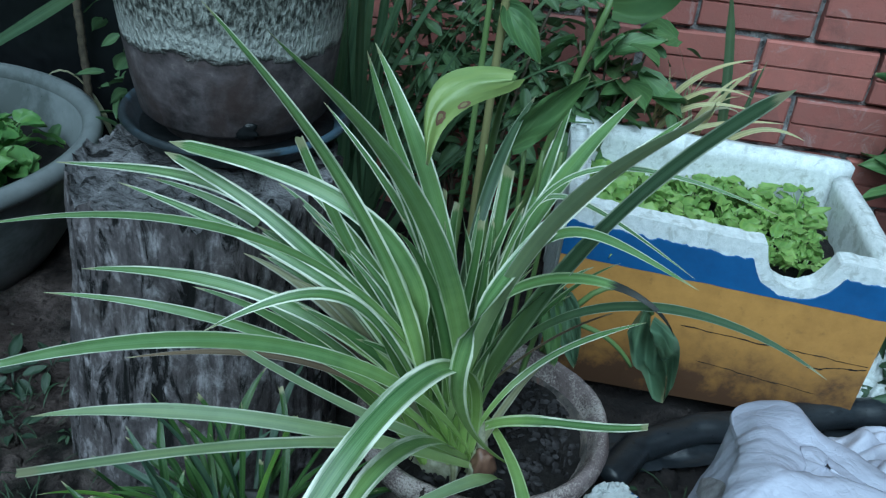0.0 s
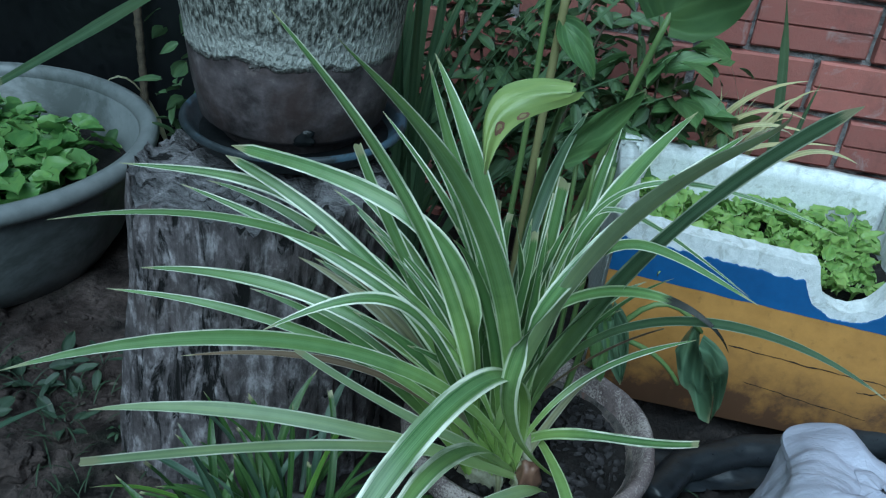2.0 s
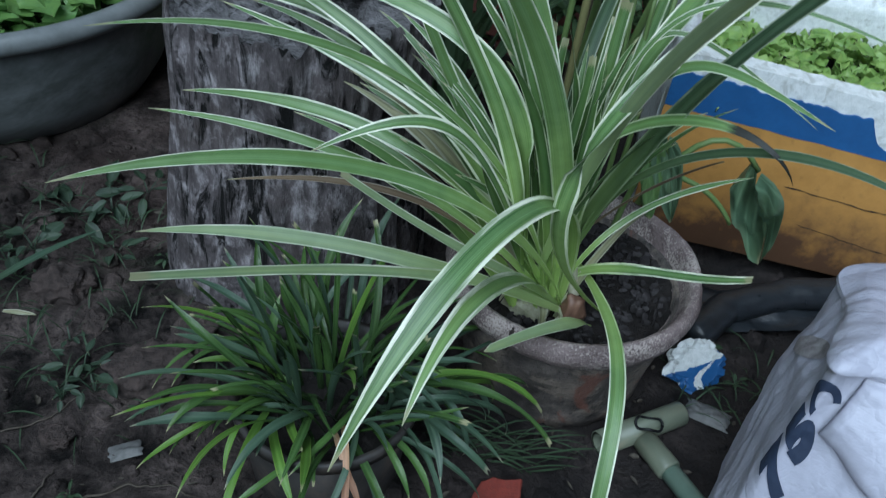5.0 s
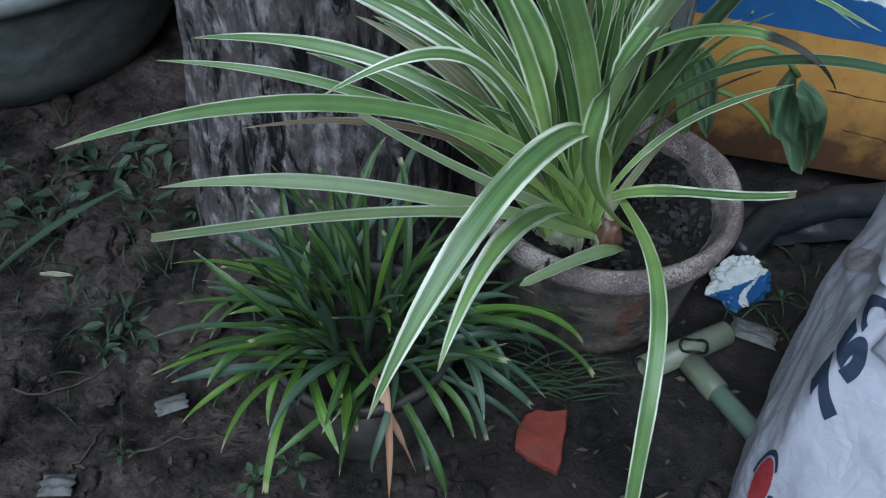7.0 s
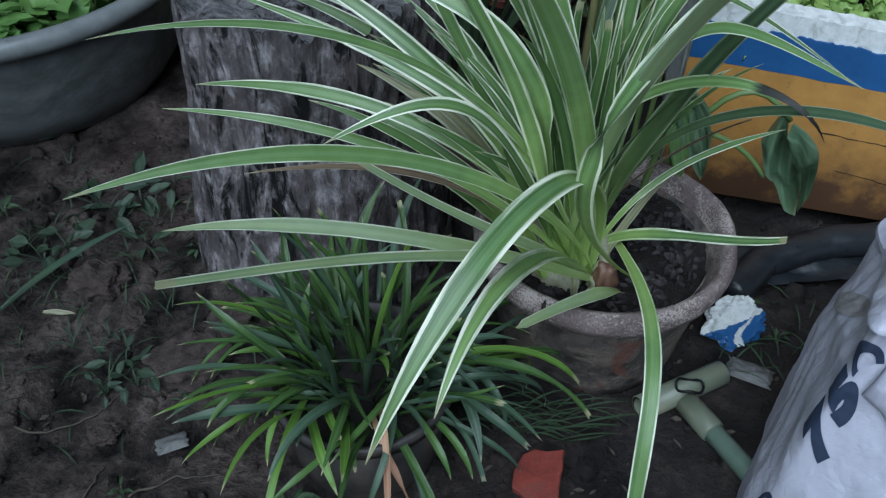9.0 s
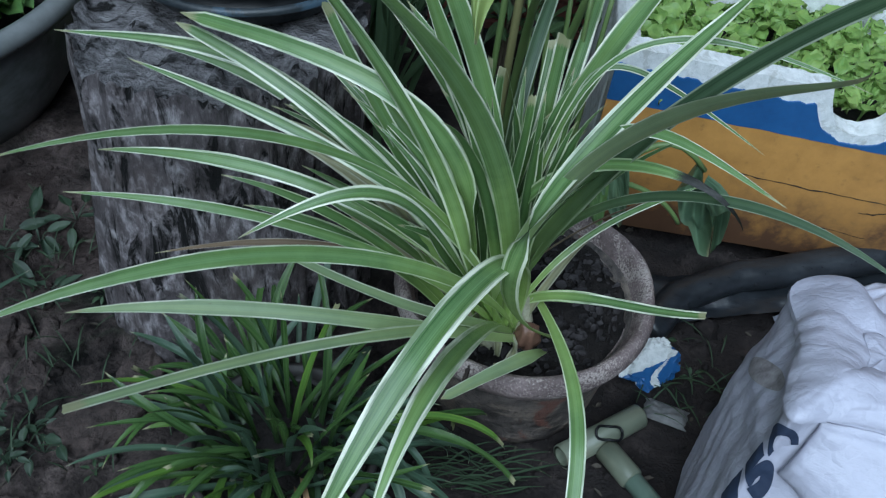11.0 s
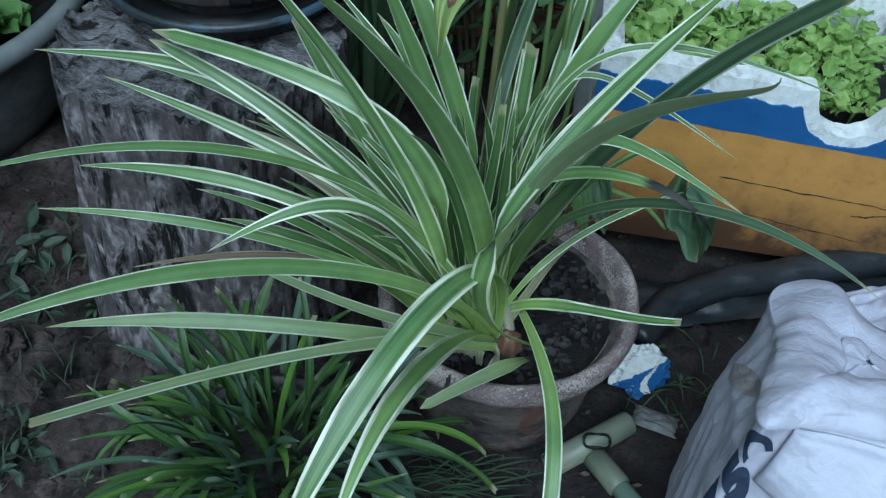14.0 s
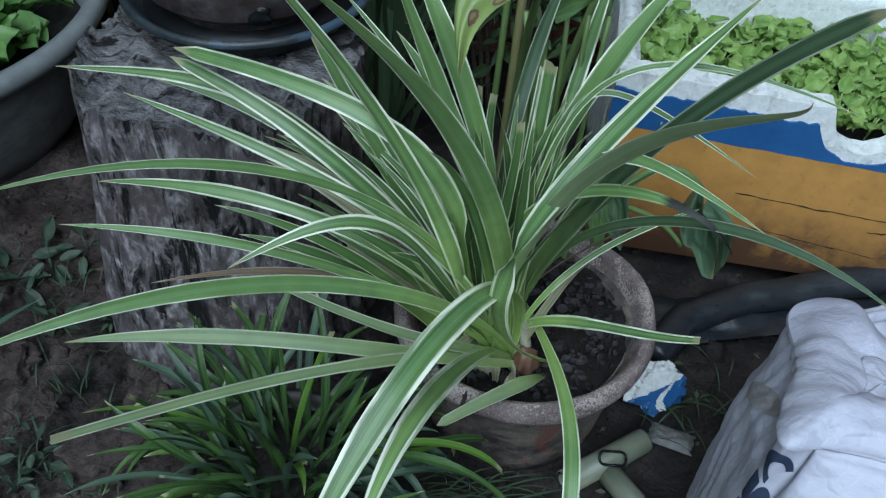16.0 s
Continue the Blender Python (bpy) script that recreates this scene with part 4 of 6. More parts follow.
# ---- grey basin with seedlings ----
BAS = (-0.865, 1.41)
basin = thing("plastic_basin", pose(*BAS, 0) @ Matrix.Diagonal((0.95, 0.95, 1.02, 1)), "big round grey plastic basin used as a seed bed", "basin")
part("bowl", lathe([(0.0, 0.002), (0.22, 0.002), (0.25, 0.012), (0.285, 0.06), (0.31, 0.13), (0.325, 0.2), (0.33, 0.215), (0.322, 0.216), (0.302, 0.13), (0.27, 0.06), (0.24, 0.02), (0.0, 0.012)], 96, 0.001, 2.0, False), BASIN, basin)
part("rolled_rim", lathe([(0.322, 0.205), (0.334, 0.2), (0.35, 0.205), (0.356, 0.216), (0.352, 0.228), (0.34, 0.234), (0.327, 0.23), (0.32, 0.218), (0.322, 0.205)], 96, 0.001, 2.5, False), BASIN, basin)
soil_disc("basin_soil", 0.286, "dark damp soil inside the grey basin", pose(*BAS, 0), 0.14, 5.0)


def seedling(name, material, size, leaves, seed, label, category, group, tall=0.6, crinkle=0.07, slim=1.0):
    """A young plant: every leaf with its stalk is one part."""
    r = random.Random(seed)
    root = thing(name, pose(0, 0, -5), label, category, group)
    for i in range(leaves):
        a = i * 2.4 + r.uniform(-0.4, 0.4)
        h = size * tall * r.uniform(0.5, 1.15)
        out = size * r.uniform(0.12, 0.5)
        bm = bmesh.new()
        uv = bm.loops.layers.uv.new("UVMap")
        hold = Vector((math.cos(a) * out, math.sin(a) * out, h))
        blade(bm, uv, arc(Vector((0, 0, -0.01)), Vector((0, 0, h * 0.8)), hold, 1.0, 3), size * 0.09, end="cut", fold=0.2)
        m = Matrix.Translation(hold) @ pose(0, 0, 0, r.uniform(-10, 40), r.uniform(-20, 20), math.degrees(a) - 90)
        oval_leaf(bm, uv, m, size * r.uniform(0.45, 0.75), size * r.uniform(0.4, 0.62) * slim, 0.2, r.uniform(0.1, 0.6), 0.0, 5, seed + i * 1.3, crinkle, 2)
        part("leaf", bm, material, root)
    return root


def plant_bed(protos, places, z, scale=(0.75, 1.3), seed=1):
    """Plants copies of the prototypes at the places; the prototypes take the first ones."""
    r = random.Random(seed)
    for i, (x, y) in enumerate(places):
        m = pose(x, y, z, r.uniform(-8, 8), r.uniform(-8, 8), r.uniform(0, 360)) @ Matrix.Scale(r.uniform(*scale), 4)
        if i < len(protos):
            protos[i].matrix_world = m
        else:
            ob = copy_thing(r.choice(protos), Matrix())
            ob.matrix_basis = m


rb = random.Random(21)
seedlings = [seedling("seedling", SEEDLING, 0.066, 8, 30 + i, "small light green leafy seedling growing in the basin", "seedling", "seedlings in the basin", 0.85, 0.2, 1.15) for i in range(5)]
spots = []
for i in range(900):
    a, r0 = rb.uniform(0, 6.283), 0.225 * math.sqrt(rb.random())
    x, y = BAS[0] - 0.02 + r0 * math.cos(a), BAS[1] - 0.02 + r0 * math.sin(a)
    if all((x - p) ** 2 + (y - q) ** 2 > 0.027 ** 2 for p, q in spots):
        spots.append((x, y))
plant_bed(seedlings, spots[:105], 0.145, (0.7, 1.25), seed=4)

# ---- foam box with lettuce ----
BOX = pose(0.2175, 1.1854, 0.043, 0, 1.5, -6) @ Matrix.Scale(0.95, 4)
BW, BD, BH = 0.49, 0.35, 0.306
foam_box = thing("foam_box", BOX, "old white foam box painted blue and ochre, front edge broken", "planter box")


def front_top(x, drop):
    """Height of the worn front edge; it is broken out in one place."""
    z = 0.309 - 0.055 * x - drop
    n = (x - 0.337) / (0.053 + drop * 0.5)
    if abs(n) < 1:
        z -= (0.06 - 0.45 * drop) * (1 - abs(n) ** 2.6) ** 0.8
    return z + 0.003 * noise.noise(Vector((x * 60, drop * 50, 0))) + (0.0006 if drop == 0 else 0.002) * noise.noise(Vector((x * 210, drop * 50, 3)))


def front_outline(x0, x1, bottom, drop, steps=180):
    xs = [x0 + (x1 - x0) * i / steps for i in range(steps + 1)]
    return [(x0, bottom), (x1, bottom)] + [(x, front_top(x, drop)) for x in reversed(xs)]


def roughen(bm, amount, freq):
    for v in bm.verts:
        v.co += Vector((noise.noise(v.co * freq), noise.noise(v.co * freq + Vector((9, 0, 0))), noise.noise(v.co * freq + Vector((0, 9, 0))))) * amount
    return bm


part("front_wall", slab(front_outline(0.0, BW, 0.0, 0.0), 0.032), FOAM, foam_box, "broken white foam edge", False)


def band_edge(x):
    return 0.225 - 0.045 * x + 0.002 * noise.noise(Vector((x * 25, 0, 3)))


xs40 = [BW * i / 150 for i in range(151)]
skin = slab([(x, band_edge(x)) for x in xs40] + [(x, front_top(x, 0.027) + 0.005 * noise.noise(Vector((x * 45, 3, 0)))) for x in reversed(xs40)], 0.003)
bmesh.ops.translate(skin, vec=(0, -0.0028, 0), verts=skin.verts)
part("blue_band", skin, BLUE, foam_box, "blue painted band", False)
lower = slab([(0, 0.0), (BW, 0.0)] + [(x, band_edge(x) - 0.0005) for x in reversed(xs40)], 0.003)
bmesh.ops.translate(lower, vec=(0, -0.0026, 0), verts=lower.verts)
part("ochre_band", lower, OCHRE, foam_box, "muddy cracked ochre paint", False)


def foam_slab(w, h, t, wob=0.003):
    bm = bmesh.new()
    bmesh.ops.create_cube(bm, size=1, matrix=Matrix.Translation((w / 2, t / 2, h / 2)) @ Matrix.Diagonal((w, t, h, 1)))
    bmesh.ops.bevel(bm, geom=bm.edges[:], offset=0.006, segments=2, affect="EDGES")
    bmesh.ops.subdivide_edges(bm, edges=[e for e in bm.edges if e.calc_length() > 0.05], cuts=14, use_grid_fill=True)
    return roughen(bm, wob, 22)


part("back_wall", foam_slab(BW, BH, 0.03), FOAM, foam_box).location = (0, BD - 0.03, 0)
side_l = part("side_wall", foam_slab(BD - 0.064, BH - 0.004, 0.03), FOAM, foam_box)
side_l.matrix_basis = pose(0.031, 0.033, 0, 0, 0, 90)
side_r = part("side_wall", foam_slab(BD - 0.064, BH - 0.02, 0.03), FOAM, foam_box)
side_r.matrix_basis = pose(BW, 0.033, 0, 0, 0, 90)
part("floor_slab", foam_slab(BW - 0.07, 0.02, BD - 0.07), FOAM, foam_box).location = (0.035, 0.035, 0.002)
# Added foot closes the gap below the box; its soil tone paints the shadow.
part("sunken_foot", foam_slab(BW - 0.1, 0.066, BD - 0.1), SOIL, foam_box, "added recessed filler foot, dark like the shadow under the box").location = (0.05, 0.05, -0.062)


def crack(x0, x1, z0, z1, r0, seed):
    pts = []
    for k in range(30):
        t = k / 29
        x = x0 + (x1 - x0) * t
        pts.append((x, -0.0027, z0 + (z1 - z0) * t + 0.004 * noise.noise(Vector((x * 30, seed, 0))) + 0.0015 * noise.noise(Vector((x * 120, seed, 0)))))
    part("crack", tube(pts, [r0 * (0.3 + 1.2 * abs(noise.noise(Vector((k * 0.35, seed, 9))))) for k in range(30)], 5), SOIL, foam_box, "dark crack in the paint")


crack(0.2, 0.486, 0.136, 0.118, 0.0012, 1.0)
crack(0.24, 0.43, 0.076, 0.052, 0.0011, 4.0)
crack(0.4, 0.486, 0.1, 0.112, 0.0018, 7.0)


def box_soil():
    bm = bmesh.new()
    nx, ny = 30, 18
    grid = [[bm.verts.new((0.033 + (BW - 0.066) * i / nx, 0.034 + (BD - 0.068) * j / ny, 0.198 + 0.012 * noise.noise(Vector((i * 0.4, j * 0.4, 6))))) for i in range(nx + 1)] for j in range(ny + 1)]
    for p, q in zip(grid, grid[1:]):
        for i in range(nx):
            bm.faces.new((p[i], p[i + 1], q[i + 1], q[i]))
    ob = part("box_soil", bm, SOIL)
    ob.matrix_world = BOX
    tagged(ob, "dark damp soil filling the foam box", "soil", "", "stuff")


box_soil()
lettuces = [seedling("lettuce_seedling", LETTUCE, 0.043, 12, 60 + i, "young bright green lettuce seedling in the foam box", "lettuce", "lettuces in the foam box", 0.75, 0.42) for i in range(5)]
spots = []
for i in range(600):
    x, y = 0.05 + (BW - 0.13) * rb.random() ** 1.25, rb.uniform(0.055, BD - 0.06)
    if all((x - p) ** 2 + (y - q) ** 2 > 0.036 ** 2 for p, q in spots):
        spots.append((x, y))
plant_bed(lettuces, [tuple((BOX @ Vector((x, y, 0)))[:2]) for x, y in spots[:78]], 0.233, seed=8)

# ---- lily grass in a nursery pot ----
GR = (-0.128, 0.745)
nursery_pot = thing("nursery_pot", pose(GR[0], GR[1] - 0.02, 0), "small black plastic nursery pot standing on the earth", "plant pot")
part("pot_wall", lathe([(0.0, 0.002), (0.078, 0.002), (0.083, 0.01), (0.093, 0.112), (0.089, 0.112), (0.085, 0.1), (0.0, 0.096)], 64, 0.001, 1.5, False), GREYPOT, nursery_pot)
part("rim", lathe([(0.089, 0.112), (0.099, 0.113), (0.1, 0.128), (0.094, 0.129), (0.09, 0.116)], 64, 0.001, 1.5, False), GREYPOT, nursery_pot, "thin turned plastic rim")
soil_disc("nursery_soil", 0.088, "dark soil inside the nursery pot", pose(GR[0], GR[1] - 0.02, 0), 0.11, 7.0)
lily_grass = thing("lily_grass", pose(0, 0, 0), "dense tuft of dark green narrow lily grass leaves", "plant")
rg = random.Random(17)


def grass_leaf(base, az, length, lift, sag, sway, width, material, end, seed):
    """One narrow leaf: it rises at its lift angle, then sags outwards under its weight."""
    d = Vector((math.cos(az), math.sin(az), 0))
    side = Vector((-d.y, d.x, 0))
    pts = []
    p = Vector(base)
    angle, turn = radians(lift), 0.0
    steps = 16
    for k in range(steps + 1):
        pts.append(Vector(p))
        s = k / steps
        angle -= radians(sag) * (0.25 + 1.5 * s) / steps
        turn += sway / steps
        way = (d * math.cos(turn) + side * math.sin(turn)) * math.cos(angle) + Vector((0, 0, math.sin(angle)))
        p = p + way * (length / steps)
        p.z = max(p.z, 0.014)
    me = blade_mesh("leaf", pts, width, material, end=end, fold=0.4, wave=0.7, seed=seed, swell=0.5, taper=0.25)
    part("leaf", me, None, lily_grass)


for i in range(140):
    q = rg.random()
    az = radians(rg.uniform(0, 360) if q < 0.72 else rg.uniform(150, 300))
    r0 = 0.07 * math.sqrt(rg.random())
    foot = az + radians(rg.uniform(-70, 70))
    b = (GR[0] + r0 * math.cos(foot), GR[1] + r0 * math.sin(foot), 0.105)
    steep = rg.random() < 0.42
    lift = rg.uniform(62, 86) if steep else rg.uniform(22, 60)
    length = rg.uniform(0.09, 0.2)
    sag = rg.uniform(10, 60) if steep else rg.uniform(25, 105)
    dice = rg.random()
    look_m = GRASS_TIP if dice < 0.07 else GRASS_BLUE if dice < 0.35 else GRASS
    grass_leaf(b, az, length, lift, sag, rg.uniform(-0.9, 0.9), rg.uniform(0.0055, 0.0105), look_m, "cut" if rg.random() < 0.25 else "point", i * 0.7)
# limp leaves that lie towards the clay pot and over the rim of their own
for i in range(20):
    az = radians(rg.uniform(-75, 22))
    b = (GR[0] + rg.uniform(0.02, 0.075), GR[1] + rg.uniform(-0.05, 0.05), 0.108)
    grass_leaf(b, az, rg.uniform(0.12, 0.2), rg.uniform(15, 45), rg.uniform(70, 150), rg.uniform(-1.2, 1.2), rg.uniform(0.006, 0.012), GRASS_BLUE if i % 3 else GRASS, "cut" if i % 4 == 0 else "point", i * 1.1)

for az, length, lift, sag, sway, width in ((-12, 0.17, 32, 130, 1.3, 0.011), (4, 0.15, 40, 150, -1.2, 0.009), (-28, 0.16, 25, 110, 1.7, 0.01), (12, 0.19, 38, 95, -0.4, 0.012)):
    grass_leaf((GR[0] + 0.06, GR[1] + 0.0, 0.11), radians(az), length, lift, sag, sway, width, GRASS_TIP if width > 0.01 else GRASS_BLUE, "cut", az * 0.3)
for pts in (((-0.105, 0.69, 0.12), (-0.078, 0.615, 0.19), (-0.083, 0.59, 0.03)), ((-0.11, 0.68, 0.12), (-0.095, 0.63, 0.165), (-0.058, 0.612, 0.05))):
    me = blade_mesh("leaf", arc(Vector(pts[0]), Vector(pts[1]), Vector(pts[2]), 1.2, 14), 0.007, GRASS_DRY, fold=0.35, wave=1.6, seed=pts[0][0] * 40)
    part("leaf", me, None, lily_grass, "withered salmon-brown leaf")

# ---- white woven sack ----
sack = thing("woven_sack", pose(0, 0, 0), "dirty white woven plastic sack, stuffed full, mouth folded over", "sack")
# plan of the sack at the ground, at 0.2 m and along its top edge
SACK_PLAN = (
    ((0.256, 0.62), (0.291, 0.66), (0.315, 0.668, 0.338)), ((0.29, 0.70), (0.316, 0.745), (0.35, 0.75, 0.31)),
    ((0.335, 0.80), (0.356, 0.828), (0.372, 0.842, 0.284)), ((0.42, 0.85), (0.425, 0.852), (0.425, 0.856, 0.288)),
    ((0.52, 0.80), (0.5, 0.79), (0.45, 0.8, 0.29)), ((0.66, 0.68), (0.64, 0.68), (0.55, 0.70, 0.285)),
    ((0.64, 0.54), (0.62, 0.56), (0.56, 0.62, 0.30)), ((0.5, 0.46), (0.48, 0.53), (0.46, 0.652, 0.337)),
    ((0.36, 0.50), (0.36, 0.585), (0.388, 0.668, 0.34)), ((0.287, 0.555), (0.305, 0.632), (0.345, 0.67, 0.34)))
SACK_MID = Vector((0.42, 0.735, 0.318))
# creases: direction, spacing and half height of each set
SACK_FOLDS = ((0.8, 0.5, 0.3, 0.16, 0.0015), (-0.4, 0.85, 0.35, 0.11, 0.0013), (0.2, -0.6, 0.75, 0.08, 0.0012), (0.9, -0.35, 0.2, 0.055, 0.0012), (0.5, 0.8, -0.4, 0.036, 0.0007))


def plan_curve(level, u):
    """A smooth closed curve through one level of the plan."""
    n = len(SACK_PLAN)
    f = (u % 1.0) * n
    i = int(f)
    t = f - i
    p = [Vector(tuple(SACK_PLAN[(i + d) % n][level]) + ((0.0,), (0.2,), ())[level]) for d in (-1, 0, 1, 2)]
    return 0.5 * (2 * p[1] + (p[2] - p[0]) * t + (2 * p[0] - 5 * p[1] + 4 * p[2] - p[3]) * t * t + (3 * p[1] - p[0] - 3 * p[2] + p[3]) * t ** 3)


def sack_shape(u, v):
    top = plan_curve(2, u)
    if v > 1:
        s = min(v - 1, 1.0)
        return top.lerp(SACK_MID, s) + Vector((0, 0, 0.012 * math.sin(math.pi * min(s * 1.4, 1.0))))
    a, b, c = (v - 0.6) * (v - 1) / 0.6, -v * (v - 1) / 0.24, v * (v - 0.6) / 0.4
    return plan_curve(0, u) * a + plan_curve(1, u) * b + top * c


def sack_point(u, v, out=0.0):
    """u: round the sack in turns, v: 0 at the foot, 1 at the top edge, 2 in the middle of the top."""
    p = sack_shape(u, v)
    e = 0.004
    du = sack_shape(u + e, v) - sack_shape(u - e, v)
    dv = sack_shape(u, v + e) - sack_shape(u, v - e) if v < 1.9 else Vector((0, 0, 0))
    n = dv.cross(du)
    n = n.normalized() if n.length > 1e-9 else Vector((0, 0, 1))
    q = Vector(p)
    warp = noise.noise(q * 7) * 0.035
    w = 0.0
    for ax, ay, az, wave, amp in SACK_FOLDS:
        f = (q.x * ax + q.y * ay + q.z * az + warp + 0.02 * noise.noise(q * 15 + Vector((ax, ay, az)))) / wave
        w += amp * (abs(f - math.floor(f + 0.5)) * 4 - 1)
    fade = min(1.0, max(0.0, 1.15 - v))
    f = (q.x * 0.55 + q.z * 0.85 + q.y * 0.25 + 0.008 * noise.noise(q * 9)) / 0.011
    w += 0.0007 * (abs(f - math.floor(f + 0.5)) * 4 - 1) * fade * (0.5 + 0.9 * noise.noise(q * 8))
    w += 0.0004 * noise.noise(q * 45) - (0.007 * abs(noise.noise(q * 8 + Vector((3, 0, 0)))) + 0.004 * abs(noise.noise(q * 19))) * (1 - 0.7 * fade) - 0.0018 * fade * abs(noise.noise(Vector((q.x * 24, q.y * 24, q.z * 5)))) + 0.002
    return p + n * (w + out)


def sheet_from(grid, closed=False):
    bm = bmesh.new()
    rows = [[bm.verts.new(q) for q in row] for row in grid]
    k = len(rows[0])
    for p, q in zip(rows, rows[1:]):
        for i in range(k if closed else k - 1):
            bm.faces.new((p[i], p[(i + 1) % k], q[(i + 1) % k], q[i]))
    bmesh.ops.recalc_face_normals(bm, faces=bm.faces)
    return bm


def thicken(bm, vec):
    r = bmesh.ops.extrude_face_region(bm, geom=bm.faces[:])
    bmesh.ops.translate(bm, vec=vec, verts=[g for g in r["geom"] if isinstance(g, bmesh.types.BMVert)])
    bmesh.ops.recalc_face_normals(bm, faces=bm.faces)
    return bm


def sack_body():
    nu, nv = 330, 170
    return sheet_from([[sack_point(i / nu, 1.96 * j / nv) for i in range(nu)] for j in range(nv + 1)], True)


def mouth_flap():
    """The mouth folded flat over the top; it overhangs the front edge."""
    nu = 200
    grid = []
    for j in range(60):
        row = []
        for i in range(nu):
            u = i / nu
            front = max(0.0, math.cos(2 * math.pi * (u - 0.83))) ** 0.5
            if j < 48:
                q = sack_point(u, 1.97 - 0.97 * (j / 47) ** 0.8, 0.005 + 0.004 * noise.noise(Vector((u * 9, j * 0.06, 2))))
            else:
                s = (j - 47) / 12
                q = sack_point(u, 1.0, 0.005)
                o = q - SACK_MID
                o.z = 0
                q = q + o.normalized() * (0.011 * front * math.sin(s * 1.6) + 0.001 * s) + Vector((0, 0, -s * (0.005 + 0.007 * front * (0.8 + 0.5 * noise.noise(Vector((u * 7, 0, 1)))))))
            row.append(q)
        grid.append(row)
    return sheet_from(grid, True)


def hanging_fold(u0, u1, low0, low1, out, bulge):
    """A puffed fold of cloth hanging on the front, below the flap."""
    nu, nv = 90, 50
    grid = []
    for j in range(nv + 1):
        t = j / nv
        row = []
        for i in range(nu + 1):
            s = i / nu
            u = u0 + (u1 - u0) * s
            v0 = low0 + (low1 - low0) * s + 0.03 * noise.noise(Vector((s * 3, 0, 3)))
            puff = math.sin(math.pi * min(t * 1.05, 1.0) ** 0.8) ** 0.5 * min(1.0, s * 9 + 0.25) ** 0.5
            row.append(sack_point(u, v0 + (0.95 - v0) * t, out + bulge * puff * (0.85 + 0.4 * noise.noise(Vector((s * 3, t * 2.2, 7))))))
        grid.append(row)
    return thicken(sheet_from(grid), (0.0, 0.003, -0.002))


part("body", sack_body(), SACK, sack)
part("folded_mouth", mouth_flap(), SACK, sack, "mouth of the sack folded flat over the top")
part("lower_fold", hanging_fold(-0.1, -0.36, 0.78, 0.6, 0.003, 0.018), SACK, sack, "puffed fold hanging below")


def cloth_uv(gx, gy):
    """Place on the cloth of a point of the printed line of digits."""
    return -0.111 + 0.004 * gx + 0.108 * gy, 0.552 + 0.125 * gx + 0.055 * gy


def sack_print(text, shift, material):
    """A digit printed on the sack; its cell is one unit high and wide."""
    cu = bpy.data.curves.new("printed_digit", "FONT")
    cu.body, cu.size, cu.offset = text, 1.0, 0.085
    ob = bpy.data.objects.new("printed_digit", cu)
    scene.collection.objects.link(ob)
    bpy.context.view_layer.update()
    me = bpy.data.meshes.new_from_object(ob.evaluated_get(bpy.context.evaluated_depsgraph_get()))
    bpy.data.objects.remove(ob)
    bm = bmesh.new()
    bm.from_mesh(me)
    xs, ys = [v.co.x for v in bm.verts], [v.co.y for v in bm.verts]
    bmesh.ops.triangulate(bm, faces=bm.faces)
    for k in range(4):
        bmesh.ops.subdivide_edges(bm, edges=[e for e in bm.edges if e.calc_length() > 0.06], cuts=1)
        bmesh.ops.triangulate(bm, faces=bm.faces)
    for q in bm.verts:
        gx, gy = (q.co.x - min(xs)) / (max(xs) - min(xs)), (q.co.y - min(ys)) / (max(ys) - min(ys))
        u, v = cloth_uv(gx * 0.9 + shift, gy)
        q.co = sack_point(u, v, 0.0012)
    bmesh.ops.recalc_face_normals(bm, faces=bm.faces)
    part("printed_digit", bm, material, sack, "dark blue printed digit")


sack_print("7", 0.0, INK)
sack_print("5", 0.95, INK)


def sack_patch(name, place, ru, rv, material, label, hole=0.0, a0=0.0, a1=360.0):
    rows = []
    for j in range(5):
        k = hole + (1 - hole) * j / 4
        row = []
        for i in range(41):
            a = radians(a0 + (a1 - a0) * i / 40)
            u, v = place(ru * k * math.cos(a), rv * k * math.sin(a))
            row.append(sack_point(u, v, 0.0014))
        rows.append(row)
    part(name, sheet_from(rows), material, sack, label)


sack_patch("printed_arc", lambda x, y: cloth_uv(2.3 + x, 0.5 + y), 0.42, 0.5, INK, "dark blue printed arc", 0.55, -60, 175)
sack_patch("printed_disc", lambda x, y: (-0.04 + x, 0.27 + y), 0.023, 0.085, RED, "round red printed mark")
sack_patch("printed_ring", lambda x, y: (-0.04 + x, 0.27 + y), 0.031, 0.115, INK, "dark ring round the red mark", 0.82, -10, 140)
sack_patch("printed_scroll", lambda x, y: (-0.075 + x, 0.235 + y), 0.014, 0.035, INK, "dark blue printed scroll", 0.5, 40, 330)
sack_patch("printed_corner", lambda x, y: (-0.207 + x, 0.775 + y), 0.026, 0.05, RED, "red printed corner showing between folds")
sack_patch("dirty_band", lambda x, y: (0.105 + x, 0.815 + y - 2.2 * x), 0.042, 0.05, DIRTY, "brown dirty stain on the cloth")

